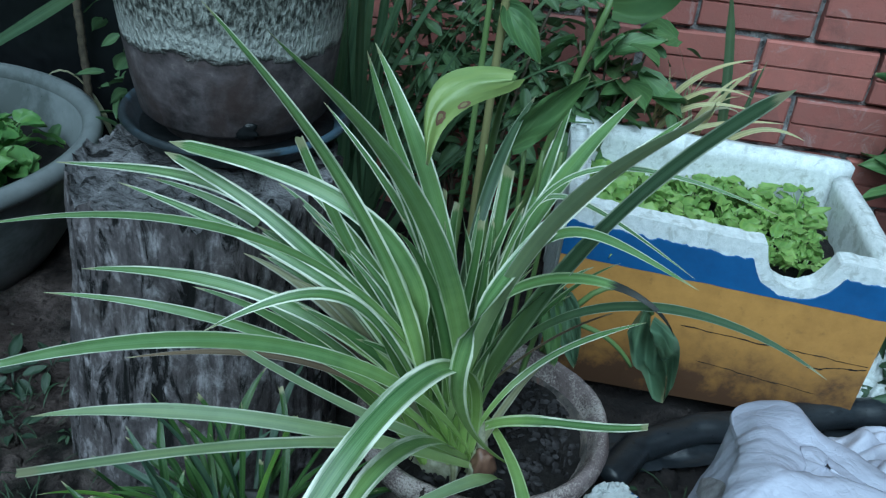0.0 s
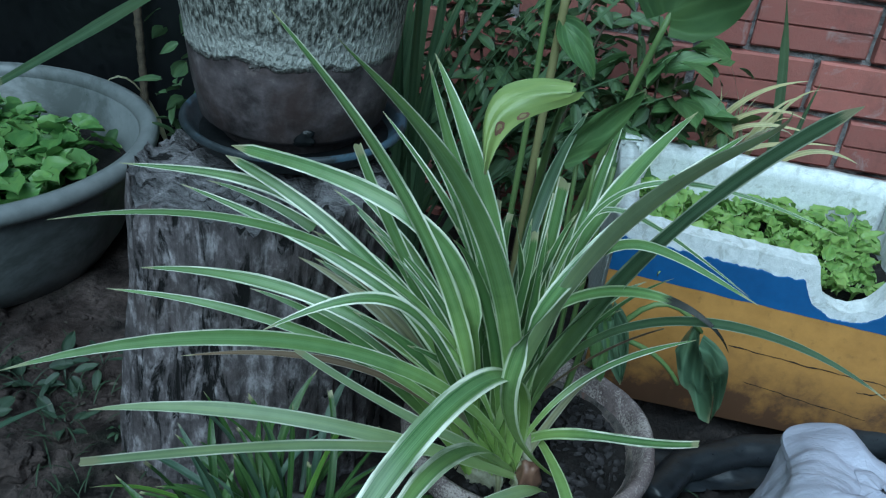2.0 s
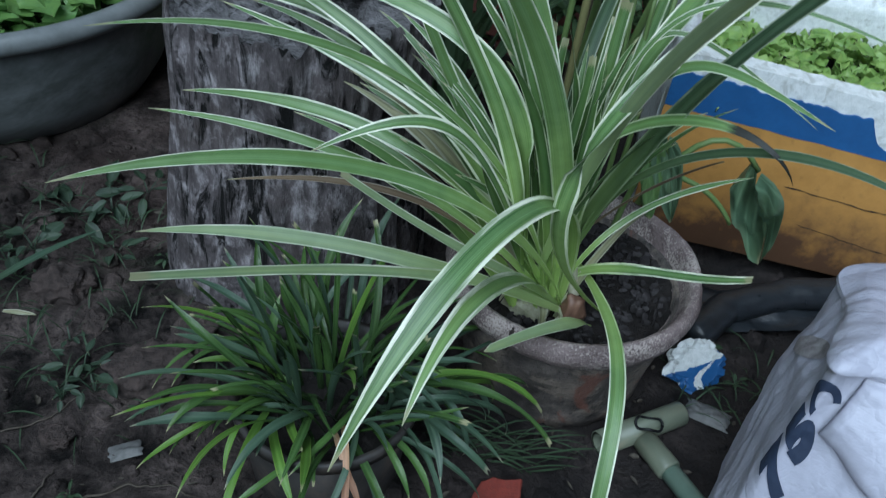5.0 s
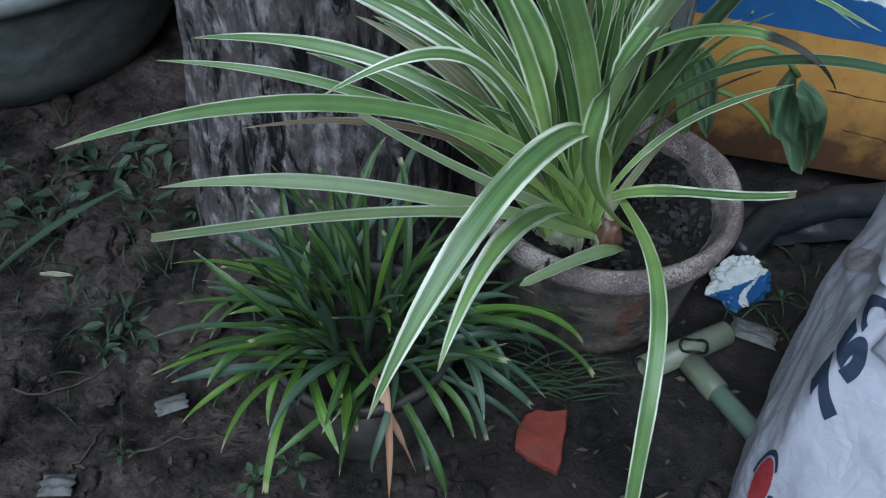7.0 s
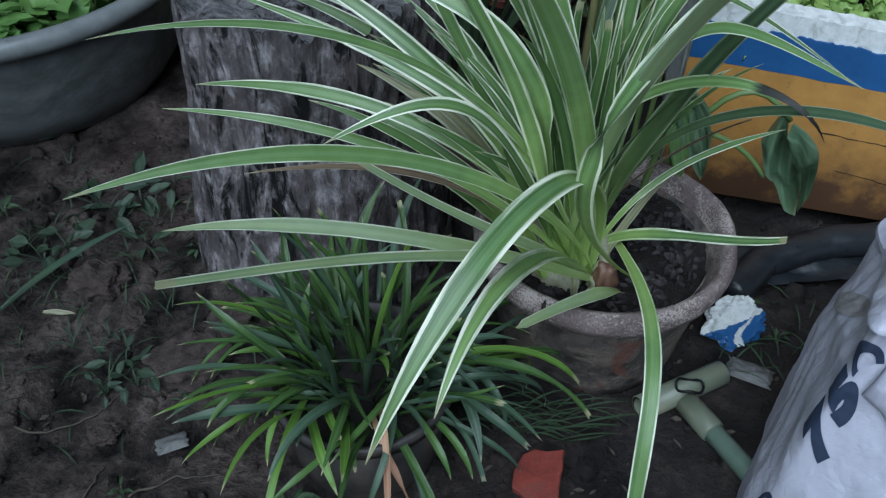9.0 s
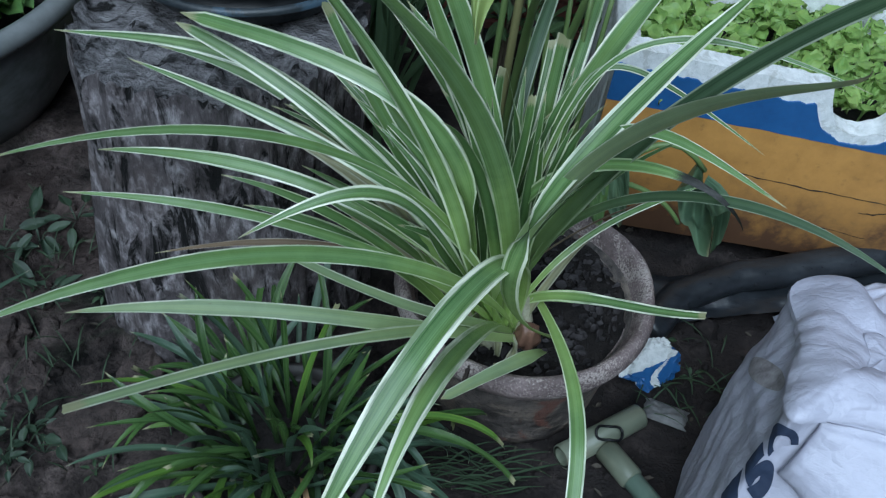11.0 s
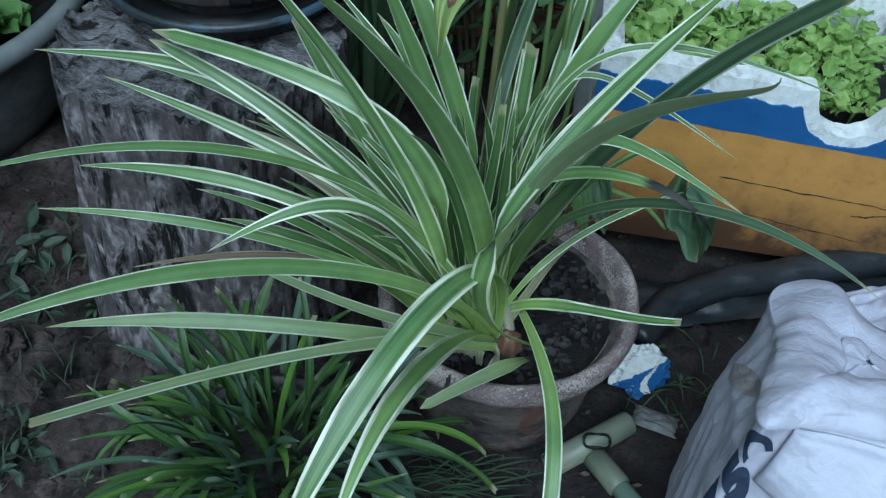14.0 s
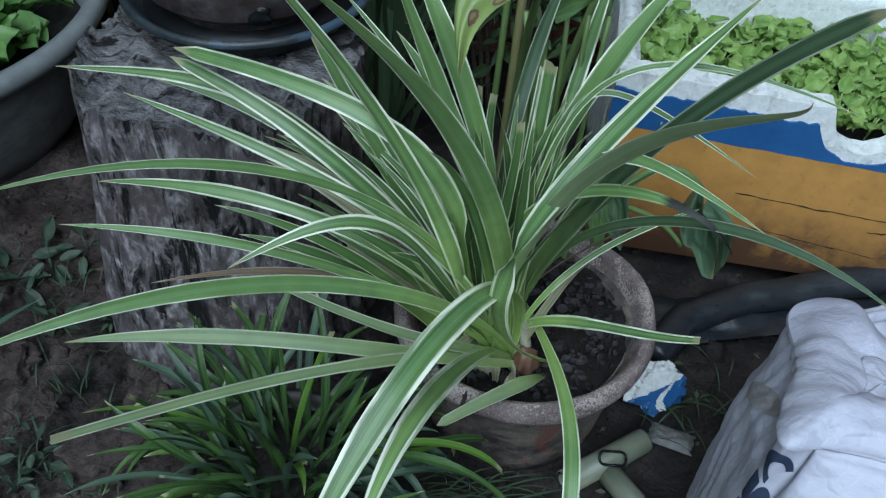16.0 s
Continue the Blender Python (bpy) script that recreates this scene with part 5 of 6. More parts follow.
# ---- loose things on the ground ----
tube_thing = thing("cut_tube", pose(0.207, 0.812, 0.0155, 0, 90, 33), "short pale green plastic tube lying beside the clay pot", "tube")
part("tube_wall", lathe([(0.014, -0.03), (0.0155, -0.03), (0.0155, 0.09), (0.014, 0.092), (0.0115, 0.09), (0.0115, -0.03)], 28, 0.0003, 1, False), TUBE, tube_thing)
pipe = thing("jointed_pipe", pose(0.236, 0.812, 0.0155, 0, 90, -55), "grey-green pipe with a pale sleeve, running under the sack", "pipe")
part("pipe_wall", lathe([(0.0, 0.0), (0.0122, 0.0), (0.0122, 0.22), (0.0, 0.22)], 24, 0.0003, 1, False), TUBE_B, pipe)
part("sleeve", lathe([(0.0122, 0.0), (0.0148, 0.0), (0.0152, 0.046), (0.014, 0.049), (0.0122, 0.049)], 24, 0.0003, 1, False), TUBE, pipe, "pale sleeve on the pipe")
band = tube([(0.238 + 0.016 * math.cos(a), 0.822 + 0.011 * math.sin(a), 0.0335 + 0.003 * math.sin(3 * a)) for a in (2 * math.pi * i / 20 for i in range(21))], 0.0017, 8)
tagged(part("rubber_band", band, BLACKPOT), "thin black rubber ring lying on the tubes", "rubber band")

chip_thing = thing("foam_chip", pose(0.303, 0.932, 0.03, -30, 0, 16), "broken lump of white foam with blue paint on one side", "foam piece")
chip_bm = lump(0.0365, (1.0, 0.62, 0.85), 0.35, 3.0, 5, 2.2)
blue = bmesh.new()
for v in chip_bm.verts:
    if v.co.y < -0.012:
        v.co.y = -0.012 - 0.0008 * noise.noise(v.co * 90)
    else:
        v.co += Vector((noise.noise(v.co * 160), noise.noise(v.co * 160 + Vector((3, 0, 0))), noise.noise(v.co * 160 + Vector((0, 3, 0))))) * 0.0022
chip_bm.normal_update()
for f in chip_bm.faces:
    q = f.calc_center_median()
    streak = abs(q.x * 0.85 - q.z * 0.35 - 0.008 - 0.006 * math.sin(q.z * 130) - 0.004 * noise.noise(q * 50))
    if q.y < 0.004 and streak > 0.003 + 0.003 * noise.noise(q * 70) and q.z < 0.006 + 0.35 * q.x + 0.005 * noise.noise(q * 60):
        blue.faces.new([blue.verts.new(v.co + Vector((0, -0.0009, 0))) for v in f.verts])
part("foam", chip_bm, FOAM, chip_thing, "", False)
part("blue_face", blue, BLUE, chip_thing, "flaking blue paint", False)

shard = thing("brick_shard", pose(0.066, 0.685, 0.021, 4, -5, 0), "flat angular piece of red clay tile on the earth", "tile shard")
shard_edge = [(-0.016, 0.027), (-0.004, 0.033), (0.01, 0.031), (0.028, 0.035), (0.027, 0.012), (0.0235, -0.01), (0.024, -0.024), (0.019, -0.041), (0.006, -0.034), (-0.012, -0.026), (-0.027, -0.014), (-0.025, 0.006), (-0.022, 0.016)]
ragged = []
for (x0, y0), (x1, y1) in zip(shard_edge, shard_edge[1:] + shard_edge[:1]):
    for k in range(5):
        q = Vector((x0 + (x1 - x0) * k / 5, y0 + (y1 - y0) * k / 5, 0))
        ragged.append((q.x + 0.0016 * noise.noise(q * 160), q.y + 0.0016 * noise.noise(q * 160 + Vector((5, 0, 0)))))
sb = slab(ragged, 0.012)
bmesh.ops.bevel(sb, geom=sb.edges[:], offset=0.0015, segments=1, affect="EDGES")
shard_mesh = part("plate", sb, SHARD, shard, "", False)
shard_mesh.matrix_basis = pose(0, 0, 0.006, -90, 0, 0)

for i, (x, y, r0, sq) in enumerate(((-0.528, 0.918, 0.036, (1.1, 0.85, 0.75)), (-0.365, 0.8, 0.046, (1.15, 0.85, 0.45)), (-0.335, 0.87, 0.034, (1.2, 0.8, 0.45)), (-0.46, 0.86, 0.02, (1.2, 0.8, 0.5)), (-0.43, 0.69, 0.018, (1.1, 0.9, 0.5)))):
    ob = part("clod", roughen(lump(r0, sq, 0.3, i * 3.1, 5, 1.9), 0.004, 50), ROCK)
    ob.matrix_world = pose(x, y, 0.012, 0, 0, 40 * i)
    tagged(ob, "rounded muddy clod of earth lying on the ground", "clod", "clods on the ground")

# ---- plants behind the spider plant ----
def leaf_frame(base, tip, face):
    base, tip = Vector(base), Vector(tip)
    y = (tip - base).normalized()
    x = y.cross(Vector(face)).normalized()
    z = x.cross(y)
    return Matrix.Translation(base) @ Matrix((x, y, z)).transposed().to_4x4(), (tip - base).length


def broad_leaf(base, tip, face, width, material, parent, notch=0.2, cup=0.2, droop=0.15, wave=0.05, seed=0.0, name="leaf", bend=0.0):
    """A broad leaf from base to tip whose upper side looks towards face."""
    m, length = leaf_frame(base, tip, face)
    bm = bmesh.new()
    uv = bm.loops.layers.uv.new("UVMap")
    oval_leaf(bm, uv, m, length, width, cup, droop, notch, 14, seed, wave, 6, bend)
    return part(name, bm, material, parent)


def stem(points, r0, r1, material, parent, name="stalk"):
    pts = [Vector(p) for p in points]
    if len(pts) == 3:
        pts = arc(pts[0], pts[1], pts[2], 1.0, 12)
    n = len(pts) - 1
    return part(name, tube(pts, [r0 + (r1 - r0) * i / n for i in range(n + 1)], 8), material, parent)


arum = thing("arum_plant", pose(0, 0, 0), "tall arum with heart-shaped leaves, one yellowing and spotted", "plant")
stem([(0.1, 1.22, 0.0), (0.1, 1.2, 0.45), (0.1, 0.905, 0.602)], 0.007, 0.003, STALK, arum)
YL = ((0.098, 0.9, 0.601), (0.031, 0.865, 0.524), (-0.2, -0.75, 0.6), 0.042)
yl = broad_leaf(*YL, YELLOWING, arum, 0.1, -0.35, -0.12, 0.03, 3.0, bend=0.32)
tagged(yl, "yellowing leaf with brown spots")
for us, ss, ru, rs0 in ((-0.48, 0.64, 0.2, 0.06), (-0.8, 0.44, 0.14, 0.05)):
    m, ln = leaf_frame(*YL[:3])
    for name, k, lift, look_m in (("spot_edge", 1.0, 0.0006, ROOT), ("spot", 0.55, 0.0011, DRYBLADE)):
        bm = bmesh.new()
        ring = []
        for a in range(16):
            w = 1 + 0.35 * noise.noise(Vector((math.cos(a * 0.39) * 2, math.sin(a * 0.39) * 2, us)))
            ring.append(bm.verts.new(m @ (oval_point(us + ru * k * w * math.cos(a * 0.3927), ss + rs0 * k * w * math.sin(a * 0.3927), ln, YL[3], -0.35, -0.12, 0.1, 3.0, 0.03, 0.32) + Vector((0, 0, lift)))))
        bm.faces.new(ring)
        part(name, bm, look_m, yl, "brown rotten spot")
stem([(0.13, 1.28, 0.0), (0.16, 1.25, 0.3), (0.232, 1.2, 0.615)], 0.008, 0.004, STALK, arum)
broad_leaf((0.23, 1.2, 0.615), (0.3, 1.14, 0.73), (-0.1, -0.8, -0.35), 0.125, HEART, arum, 0.15, 0.15, -0.1, 0.05, 5.0)
stem([(0.12, 1.2, 0.0), (0.11, 1.16, 0.25), (0.13, 1.15, 0.43)], 0.006, 0.003, STALK, arum)
broad_leaf((0.127, 1.15, 0.425), (0.205, 1.13, 0.545), (0.4, -0.6, 0.55), 0.042, HEART, arum, 0.0, 0.4, -0.1, 0.06, 7.0)
stem([(0.095, 1.28, 0.0), (0.1, 1.26, 0.4), (0.108, 1.25, 0.63)], 0.006, 0.006, DRYBLADE, arum)
broad_leaf((0.11, 1.25, 0.57), (0.162, 1.23, 0.51), (0.1, -0.8, 0.5), 0.042, HEART, arum, 0.1, 0.3, 0.2, 0.05, 9.0)
stem([(0.07, 1.27, 0.0), (0.085, 1.25, 0.4), (0.088, 1.25, 0.7)], 0.005, 0.004, STALK, arum)
for i in range(5):
    x = 0.12 + 0.014 * i
    stem([(x, 1.12 + 0.03 * (i % 3), 0.0), (x + 0.005, 1.14, 0.2), (x + 0.01 * (i - 2), 1.16, 0.42)], 0.0045, 0.003, STALK, arum)

creeper = thing("arum_creeper", pose(0.0013, 0.0103, 0.06) @ Matrix.Scale(0.93, 4), "limp dark green heart-leaved shoot hanging over the box front", "plant")
stem([(0.17, 1.13, -0.07), (0.24, 1.12, 0.36), (0.352, 1.12, 0.212)], 0.005, 0.0035, STALK, creeper)
broad_leaf((0.35, 1.12, 0.212), (0.405, 1.135, 0.07), (-0.35, -0.85, 0.2), 0.07, WILT, creeper, 0.1, 0.75, 0.1, 0.28, 11.0)
stem([(0.17, 1.11, -0.07), (0.2, 1.1, 0.3), (0.23, 1.1, 0.23)], 0.005, 0.003, STALK, creeper)
broad_leaf((0.222, 1.1, 0.25), (0.256, 1.09, 0.13), (-0.3, -0.8, 0.3), 0.04, WILT, creeper, 0.1, 0.5, 0.1, 0.1, 13.0)
broad_leaf((0.2, 1.1, 0.24), (0.222, 1.08, 0.14), (0.4, -0.8, 0.3), 0.04, HEART, creeper, 0.1, 0.5, 0.1, 0.1, 15.0)
stem([(0.24, 1.1, 0.2), (0.3, 1.1, 0.19), (0.335, 1.1, 0.135)], 0.004, 0.003, STALK, creeper)

rs = random.Random(41)
strap_plant = thing("strap_leaf_plant", pose(0, 0, 0), "clump of long dark green strap leaves behind the pots", "plant")
for i in range(26):
    b = Vector((-0.1 + rs.uniform(-0.05, 0.05), 1.36 + rs.uniform(-0.05, 0.08), 0.0))
    x = rs.uniform(-0.14, 0.3)
    tip = Vector((x, 1.36 + rs.uniform(-0.12, 0.15), rs.uniform(0.5, 0.78) - 0.3 * max(0, x)))
    mid = b * 0.55 + tip * 0.45 + Vector((-0.03, 0, 0.14))
    part("leaf", blade_mesh("leaf", arc(b, mid, tip, 1.1, 14), rs.uniform(0.014, 0.026), STRAP, fold=0.25, wave=0.8, seed=i * 2.1), None, strap_plant)

dry_grass = thing("pale_spider_plant", pose(0, 0, 0), "straw-coloured spider plant at the foot of the brick wall", "plant")
for i in range(14):
    b = Vector((0.43 + rs.uniform(-0.03, 0.03), 1.59 + rs.uniform(-0.02, 0.03), 0.0))
    x = rs.uniform(0.36, 0.62)
    tip = Vector((x, 1.58 + rs.uniform(-0.05, 0.04), 0.3 + rs.uniform(0.02, 0.13)))
    mid = Vector((b.x + (x - b.x) * 0.3, 1.58, 0.36 + rs.uniform(0.0, 0.06)))
    part("leaf", blade_mesh("leaf", arc(b, mid, tip, 1.0, 12), rs.uniform(0.009, 0.015), DRYBLADE if i % 3 else LEAF_DRY, roll=-0.5, fold=0.25, wave=0.6, seed=i * 1.9), None, dry_grass)
for base, bend, tip, w in (((0.4, 1.56, 0.31), (0.45, 1.55, 0.425), (0.54, 1.53, 0.45), 0.017), ((0.41, 1.56, 0.32), (0.48, 1.55, 0.41), (0.555, 1.53, 0.385), 0.014), ((0.53, 1.56, 0.28), (0.59, 1.54, 0.35), (0.665, 1.53, 0.318), 0.016), ((0.42, 1.57, 0.3), (0.46, 1.55, 0.38), (0.58, 1.53, 0.36), 0.013), ((0.41, 1.57, 0.28), (0.4, 1.55, 0.37), (0.42, 1.53, 0.42), 0.013), ((0.45, 1.57, 0.29), (0.53, 1.55, 0.34), (0.62, 1.53, 0.345), 0.012)):
    part("leaf", blade_mesh("leaf", arc(Vector((base[0], 1.58, 0.0)), Vector((base[0], base[1], base[2])), Vector(base), 1.0, 4)[:-1] + arc(Vector(base), Vector(bend), Vector(tip), 1.2, 14), w, DRYBLADE, fold=0.2, wave=0.3, roll=-0.7, seed=tip[0]), None, dry_grass)

for pts, w, look_m in ((((0.57, 1.625, 0.3), (0.55, 1.625, 0.46), (0.46, 1.61, 0.66)), 0.018, STRAP), (((0.52, 1.62, 0.3), (0.51, 1.62, 0.43), (0.37, 1.62, 0.52)), 0.008, LEAF_DRY), (((0.57, 1.63, 0.28), (0.585, 1.63, 0.36), (0.6, 1.63, 0.42)), 0.014, STRAP)):
    me = blade_mesh("grass_blade", arc(Vector((pts[0][0], pts[0][1], 0.0)), Vector(pts[0]) * 0.4 + Vector(pts[1]) * 0.6, Vector(pts[2]), 1.2, 16), w, look_m, fold=0.25, wave=0.3, seed=w * 100)
    tagged(part("grass_blade", me, None), "single long grass blade growing against the brick wall", "grass blade", "blades at the wall")


def shrub(name, label, centre, spread, count, size, material, seed, stems=6):
    """A leafy bush: stems and many small single leaves."""
    r = random.Random(seed)
    root = thing(name, pose(centre[0], centre[1], 0), label, "shrub")
    for i in range(stems):
        e = Vector((r.uniform(-1, 1) * spread[0] * 0.7, r.uniform(-1, 1) * spread[1] * 0.7, centre[2] + spread[2] * r.uniform(0.3, 0.9)))
        stem([(e.x * 0.2, e.y * 0.2, -0.01), (e.x * 0.4, e.y * 0.4, e.z * 0.6), tuple(e)], 0.005, 0.002, CANE, root, "stem")
    bm = bmesh.new()
    uv = bm.loops.layers.uv.new("UVMap")
    for i in range(count):
        p = Vector((r.gauss(0, 0.5) * spread[0], r.gauss(0, 0.5) * spread[1], max(centre[2] + r.gauss(0, 0.5) * spread[2], 0.02)))
        k = size * r.uniform(0.6, 1.3)
        oval_leaf(bm, uv, Matrix.Translation(p) @ pose(0, 0, 0, r.uniform(-60, 40), r.uniform(-50, 50), r.uniform(0, 360)), k, k * r.uniform(0.35, 0.6), 0.2, 0.25, 0.0, 4, i * 0.37, 0.05, 2)
    part("foliage", bm, material, root)


shrub("dark_shrub", "dark small-leaved shrub filling the gap before the wall", (0.1, 1.56, 0.36), (0.27, 0.06, 0.27), 1000, 0.042, DARKGREEN, 1)
shrub("wall_shrub", "dark green broad-leaved shrub at the wall foot", (0.31, 1.54, 0.34), (0.09, 0.05, 0.14), 70, 0.09, HEART, 2)
shrub("corner_shrub", "deep green shrub in the dark corner behind the basin", (-0.42, 1.6, 0.2), (0.13, 0.09, 0.25), 320, 0.05, DARKGREEN, 3)
shrub("side_weed", "small grey-green weed beside the foam box", (0.8, 1.2, 0.12), (0.07, 0.07, 0.14), 90, 0.045, WEED, 4)
shrub("side_shrub", "dark broad-leaved shrub beyond the foam box", (0.95, 1.56, 0.34), (0.13, 0.06, 0.2), 80, 0.1, HEART, 5)

cane_plant = thing("ringed_cane", pose(-0.655, 1.73, 0), "thin upright ringed brown cane with strap leaves", "plant")
part("cane", tube([(0.0006 * math.sin(i), 0, i * 0.012) for i in range(56)], [0.0068 + (0.0016 if i % 2 else 0) for i in range(56)], 12), CANE, cane_plant)
part("leaf", blade_mesh("leaf", arc(Vector((0.15, -0.13, 0.49)), Vector((0.02, -0.13, 0.4)), Vector((-0.215, -0.15, 0.25)), 1.0, 16), 0.026, STRAP, end="cut", fold=0.15, roll=0.9), None, cane_plant)
for tipx, tipz, h in ((0.25, 0.5, 0.6), (0.18, 0.62, 0.62), (-0.2, 0.6, 0.62)):
    part("leaf", blade_mesh("leaf", arc(Vector((0, 0, h)), Vector((tipx * 0.4, -0.05, h + 0.03)), Vector((tipx, -0.08, tipz)), 1.1, 14), 0.026, STRAP, fold=0.2, wave=0.3, seed=tipx), None, cane_plant)
for i, (x, y, z, x1, z1) in enumerate(((-0.5, 1.52, 0.0, -0.51, 0.235), (-0.6, 1.74, 0.0, -0.72, 0.25), (-0.47, 1.48, 0.0, -0.455, 0.29))):
    ob = part("pale_leaf", blade_mesh("pale_leaf", arc(Vector((x, y, z)), Vector(((x + x1) / 2, y, z1 + 0.05)), Vector((x1, y - 0.05, z1 - 0.02)), 1.0, 10), 0.02, LEAF_DRY, fold=0.3, wave=0.8, seed=i), None)
    tagged(ob, "withered pale leaf standing in the dark corner", "leaf", "withered leaves in the corner")

# dark sheet along the wall, added for the shadow behind the basin
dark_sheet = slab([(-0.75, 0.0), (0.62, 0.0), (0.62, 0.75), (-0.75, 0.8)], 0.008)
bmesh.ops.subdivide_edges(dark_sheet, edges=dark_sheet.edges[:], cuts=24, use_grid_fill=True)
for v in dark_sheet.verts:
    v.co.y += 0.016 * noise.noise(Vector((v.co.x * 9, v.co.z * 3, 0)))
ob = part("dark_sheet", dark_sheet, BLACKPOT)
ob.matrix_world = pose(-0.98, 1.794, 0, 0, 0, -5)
tagged(ob, "dark crumpled plastic sheet added to darken the shadowed corner", "plastic sheet")

# ---- black plastic roll, pale tarpaulin and scraps beside the sack ----
roll = thing("black_plastic_roll", pose(-0.005, -0.045, 0.006), "rolled black plastic film lying before the foam box", "plastic film")
pts = [Vector((0.31, 1.03, 0.02)), Vector((0.36, 1.09, 0.028)), Vector((0.45, 1.135, 0.03)), Vector((0.56, 1.165, 0.033)), Vector((0.7, 1.195, 0.04)), Vector((0.9, 1.21, 0.045))]
smooth_pts = []
for i in range(len(pts) - 1):
    for k in range(12):
        s = k / 12
        q = pts[i].lerp(pts[i + 1], s)
        smooth_pts.append(q + Vector((0, 0.004 * noise.noise(q * 15), 0.004 * noise.noise(q * 22))))
part("roll", tube(smooth_pts, [0.023 + 0.002 * noise.noise(q * 12) for q in smooth_pts], 18), FILM, roll)
bm = bmesh.new()
grid = []
for j in range(26):
    row = []
    for i in range(46):
        x, y = 0.28 + 0.62 * i / 45, 1.045 + 0.085 * j / 25 + 0.12 * (i / 45)
        z = 0.016 + 0.012 * noise.noise(Vector((x * 14, y * 22, 0))) + 0.006 * noise.noise(Vector((x * 40, y * 50, 0)))
        row.append(bm.verts.new((x, y, max(z, ground_height(x, y) + 0.004))))
    grid.append(row)
for p, q in zip(grid, grid[1:]):
    for i in range(45):
        bm.faces.new((p[i], p[i + 1], q[i + 1], q[i]))
part("loose_film", bm, FILM, roll, "loose wrinkled edge of the film")


def crumpled(name, label, category, m, w, d, height, material, seed, n=44):
    bm = bmesh.new()
    grid = []
    for j in range(n + 1):
        row = []
        for i in range(n + 1):
            x, y = (i / n - 0.5), (j / n - 0.5)
            z = height * (math.cos(math.pi * x) * math.cos(math.pi * y)) ** 0.5 * (0.7 + 0.5 * noise.noise(Vector((x * 4 + seed, y * 4, 0))))
            z += height * 0.35 * abs(noise.noise(Vector((x * 9 + seed, y * 9, 2)))) if abs(x) < 0.49 and abs(y) < 0.49 else 0
            row.append(bm.verts.new((x * w * (1 + 0.2 * noise.noise(Vector((seed, y * 5, 0)))), y * d, z)))
        grid.append(row)
    for p, q in zip(grid, grid[1:]):
        for i in range(n):
            bm.faces.new((p[i], p[i + 1], q[i + 1], q[i]))
    ob = part(name, bm, material)
    ob.matrix_world = m
    return tagged(ob, label, category)


crumpled("tarpaulin", "crumpled pale grey sheet lying behind the sack", "tarpaulin", pose(0.7, 0.985, 0.01, 0, 0, 18), 0.36, 0.24, 0.12, SACK, 4.0, 70)
crumpled("white_bag", "crumpled white plastic bag beside the foam box", "plastic bag", pose(0.78, 1.235, 0.01, 0, 0, 30), 0.16, 0.1, 0.1, FOAM, 8.0)
crumpled("foil_scrap", "flattened grey scrap of packaging on the earth", "scrap", pose(0.32, 0.873, 0.006, 0, 0, -20), 0.055, 0.03, 0.012, SCRAP, 2.0, 16)
crumpled("paper_scrap", "torn grey scrap of plastic on the earth", "scrap", pose(-0.435, 0.578, 0.004, 0, 0, 8), 0.035, 0.026, 0.008, SCRAP, 6.0, 16)
crumpled("paper_scrap", "torn grey scrap of plastic on the earth", "scrap", pose(-0.35, 0.69, 0.003, 0, 0, 30), 0.035, 0.022, 0.006, SCRAP, 9.0, 12)

# ---- litter, twigs and weeds on the earth ----
def twig_line(pts):
    """A crooked line over the ground through the points."""
    out = []
    for k in range(25):
        f = k / 24 * (len(pts) - 1)
        i = min(int(f), len(pts) - 2)
        p = Vector(pts[i]).lerp(Vector(pts[i + 1]), f - i)
        x, y = p.x + 0.006 * noise.noise(Vector((k * 0.3, p.x * 5, 0))), p.y + 0.008 * noise.noise(Vector((k * 0.3, p.y * 5, 4)))
        out.append((x, y, ground_height(x, y) + 0.003))
    return out


for i, pts in enumerate((((-0.37, 0.615), (-0.33, 0.65), (-0.3, 0.655), (-0.25, 0.645)), ((-0.56, 0.685), (-0.5, 0.69), (-0.45, 0.72), (-0.43, 0.75)), ((-0.43, 0.6), (-0.42, 0.63), (-0.415, 0.65)), ((0.2, 0.64), (0.16, 0.62), (0.13, 0.6), (0.12, 0.57)))):
    ob = part("twig", tube(twig_line(pts), [0.0018 - 0.0012 * k / 24 for k in range(25)], 6), TWIG)
    tagged(ob, "thin dry twig lying on the earth", "twig", "twigs on the ground")


def weed(x, y, size, seed, material=WEED):
    ob = seedling("weed", material, size * 0.6, 6, seed, "small dull green weed growing in the earth", "weed", "weeds on the ground", 0.45, 0.16, 0.6)
    ob.matrix_world = pose(x, y, ground_height(x, y) + 0.004, 0, 0, seed * 40)


for i, (x, y, k) in enumerate(((-0.19, 0.625, 0.05), (-0.225, 0.6, 0.045), (-0.35, 0.74, 0.028), (0.33, 0.98, 0.035), (0.36, 0.93, 0.03), (-0.72, 1.03, 0.05), (-0.42, 1.0, 0.035), (-0.38, 0.62, 0.03))):
    weed(x, y, k, i + 1)


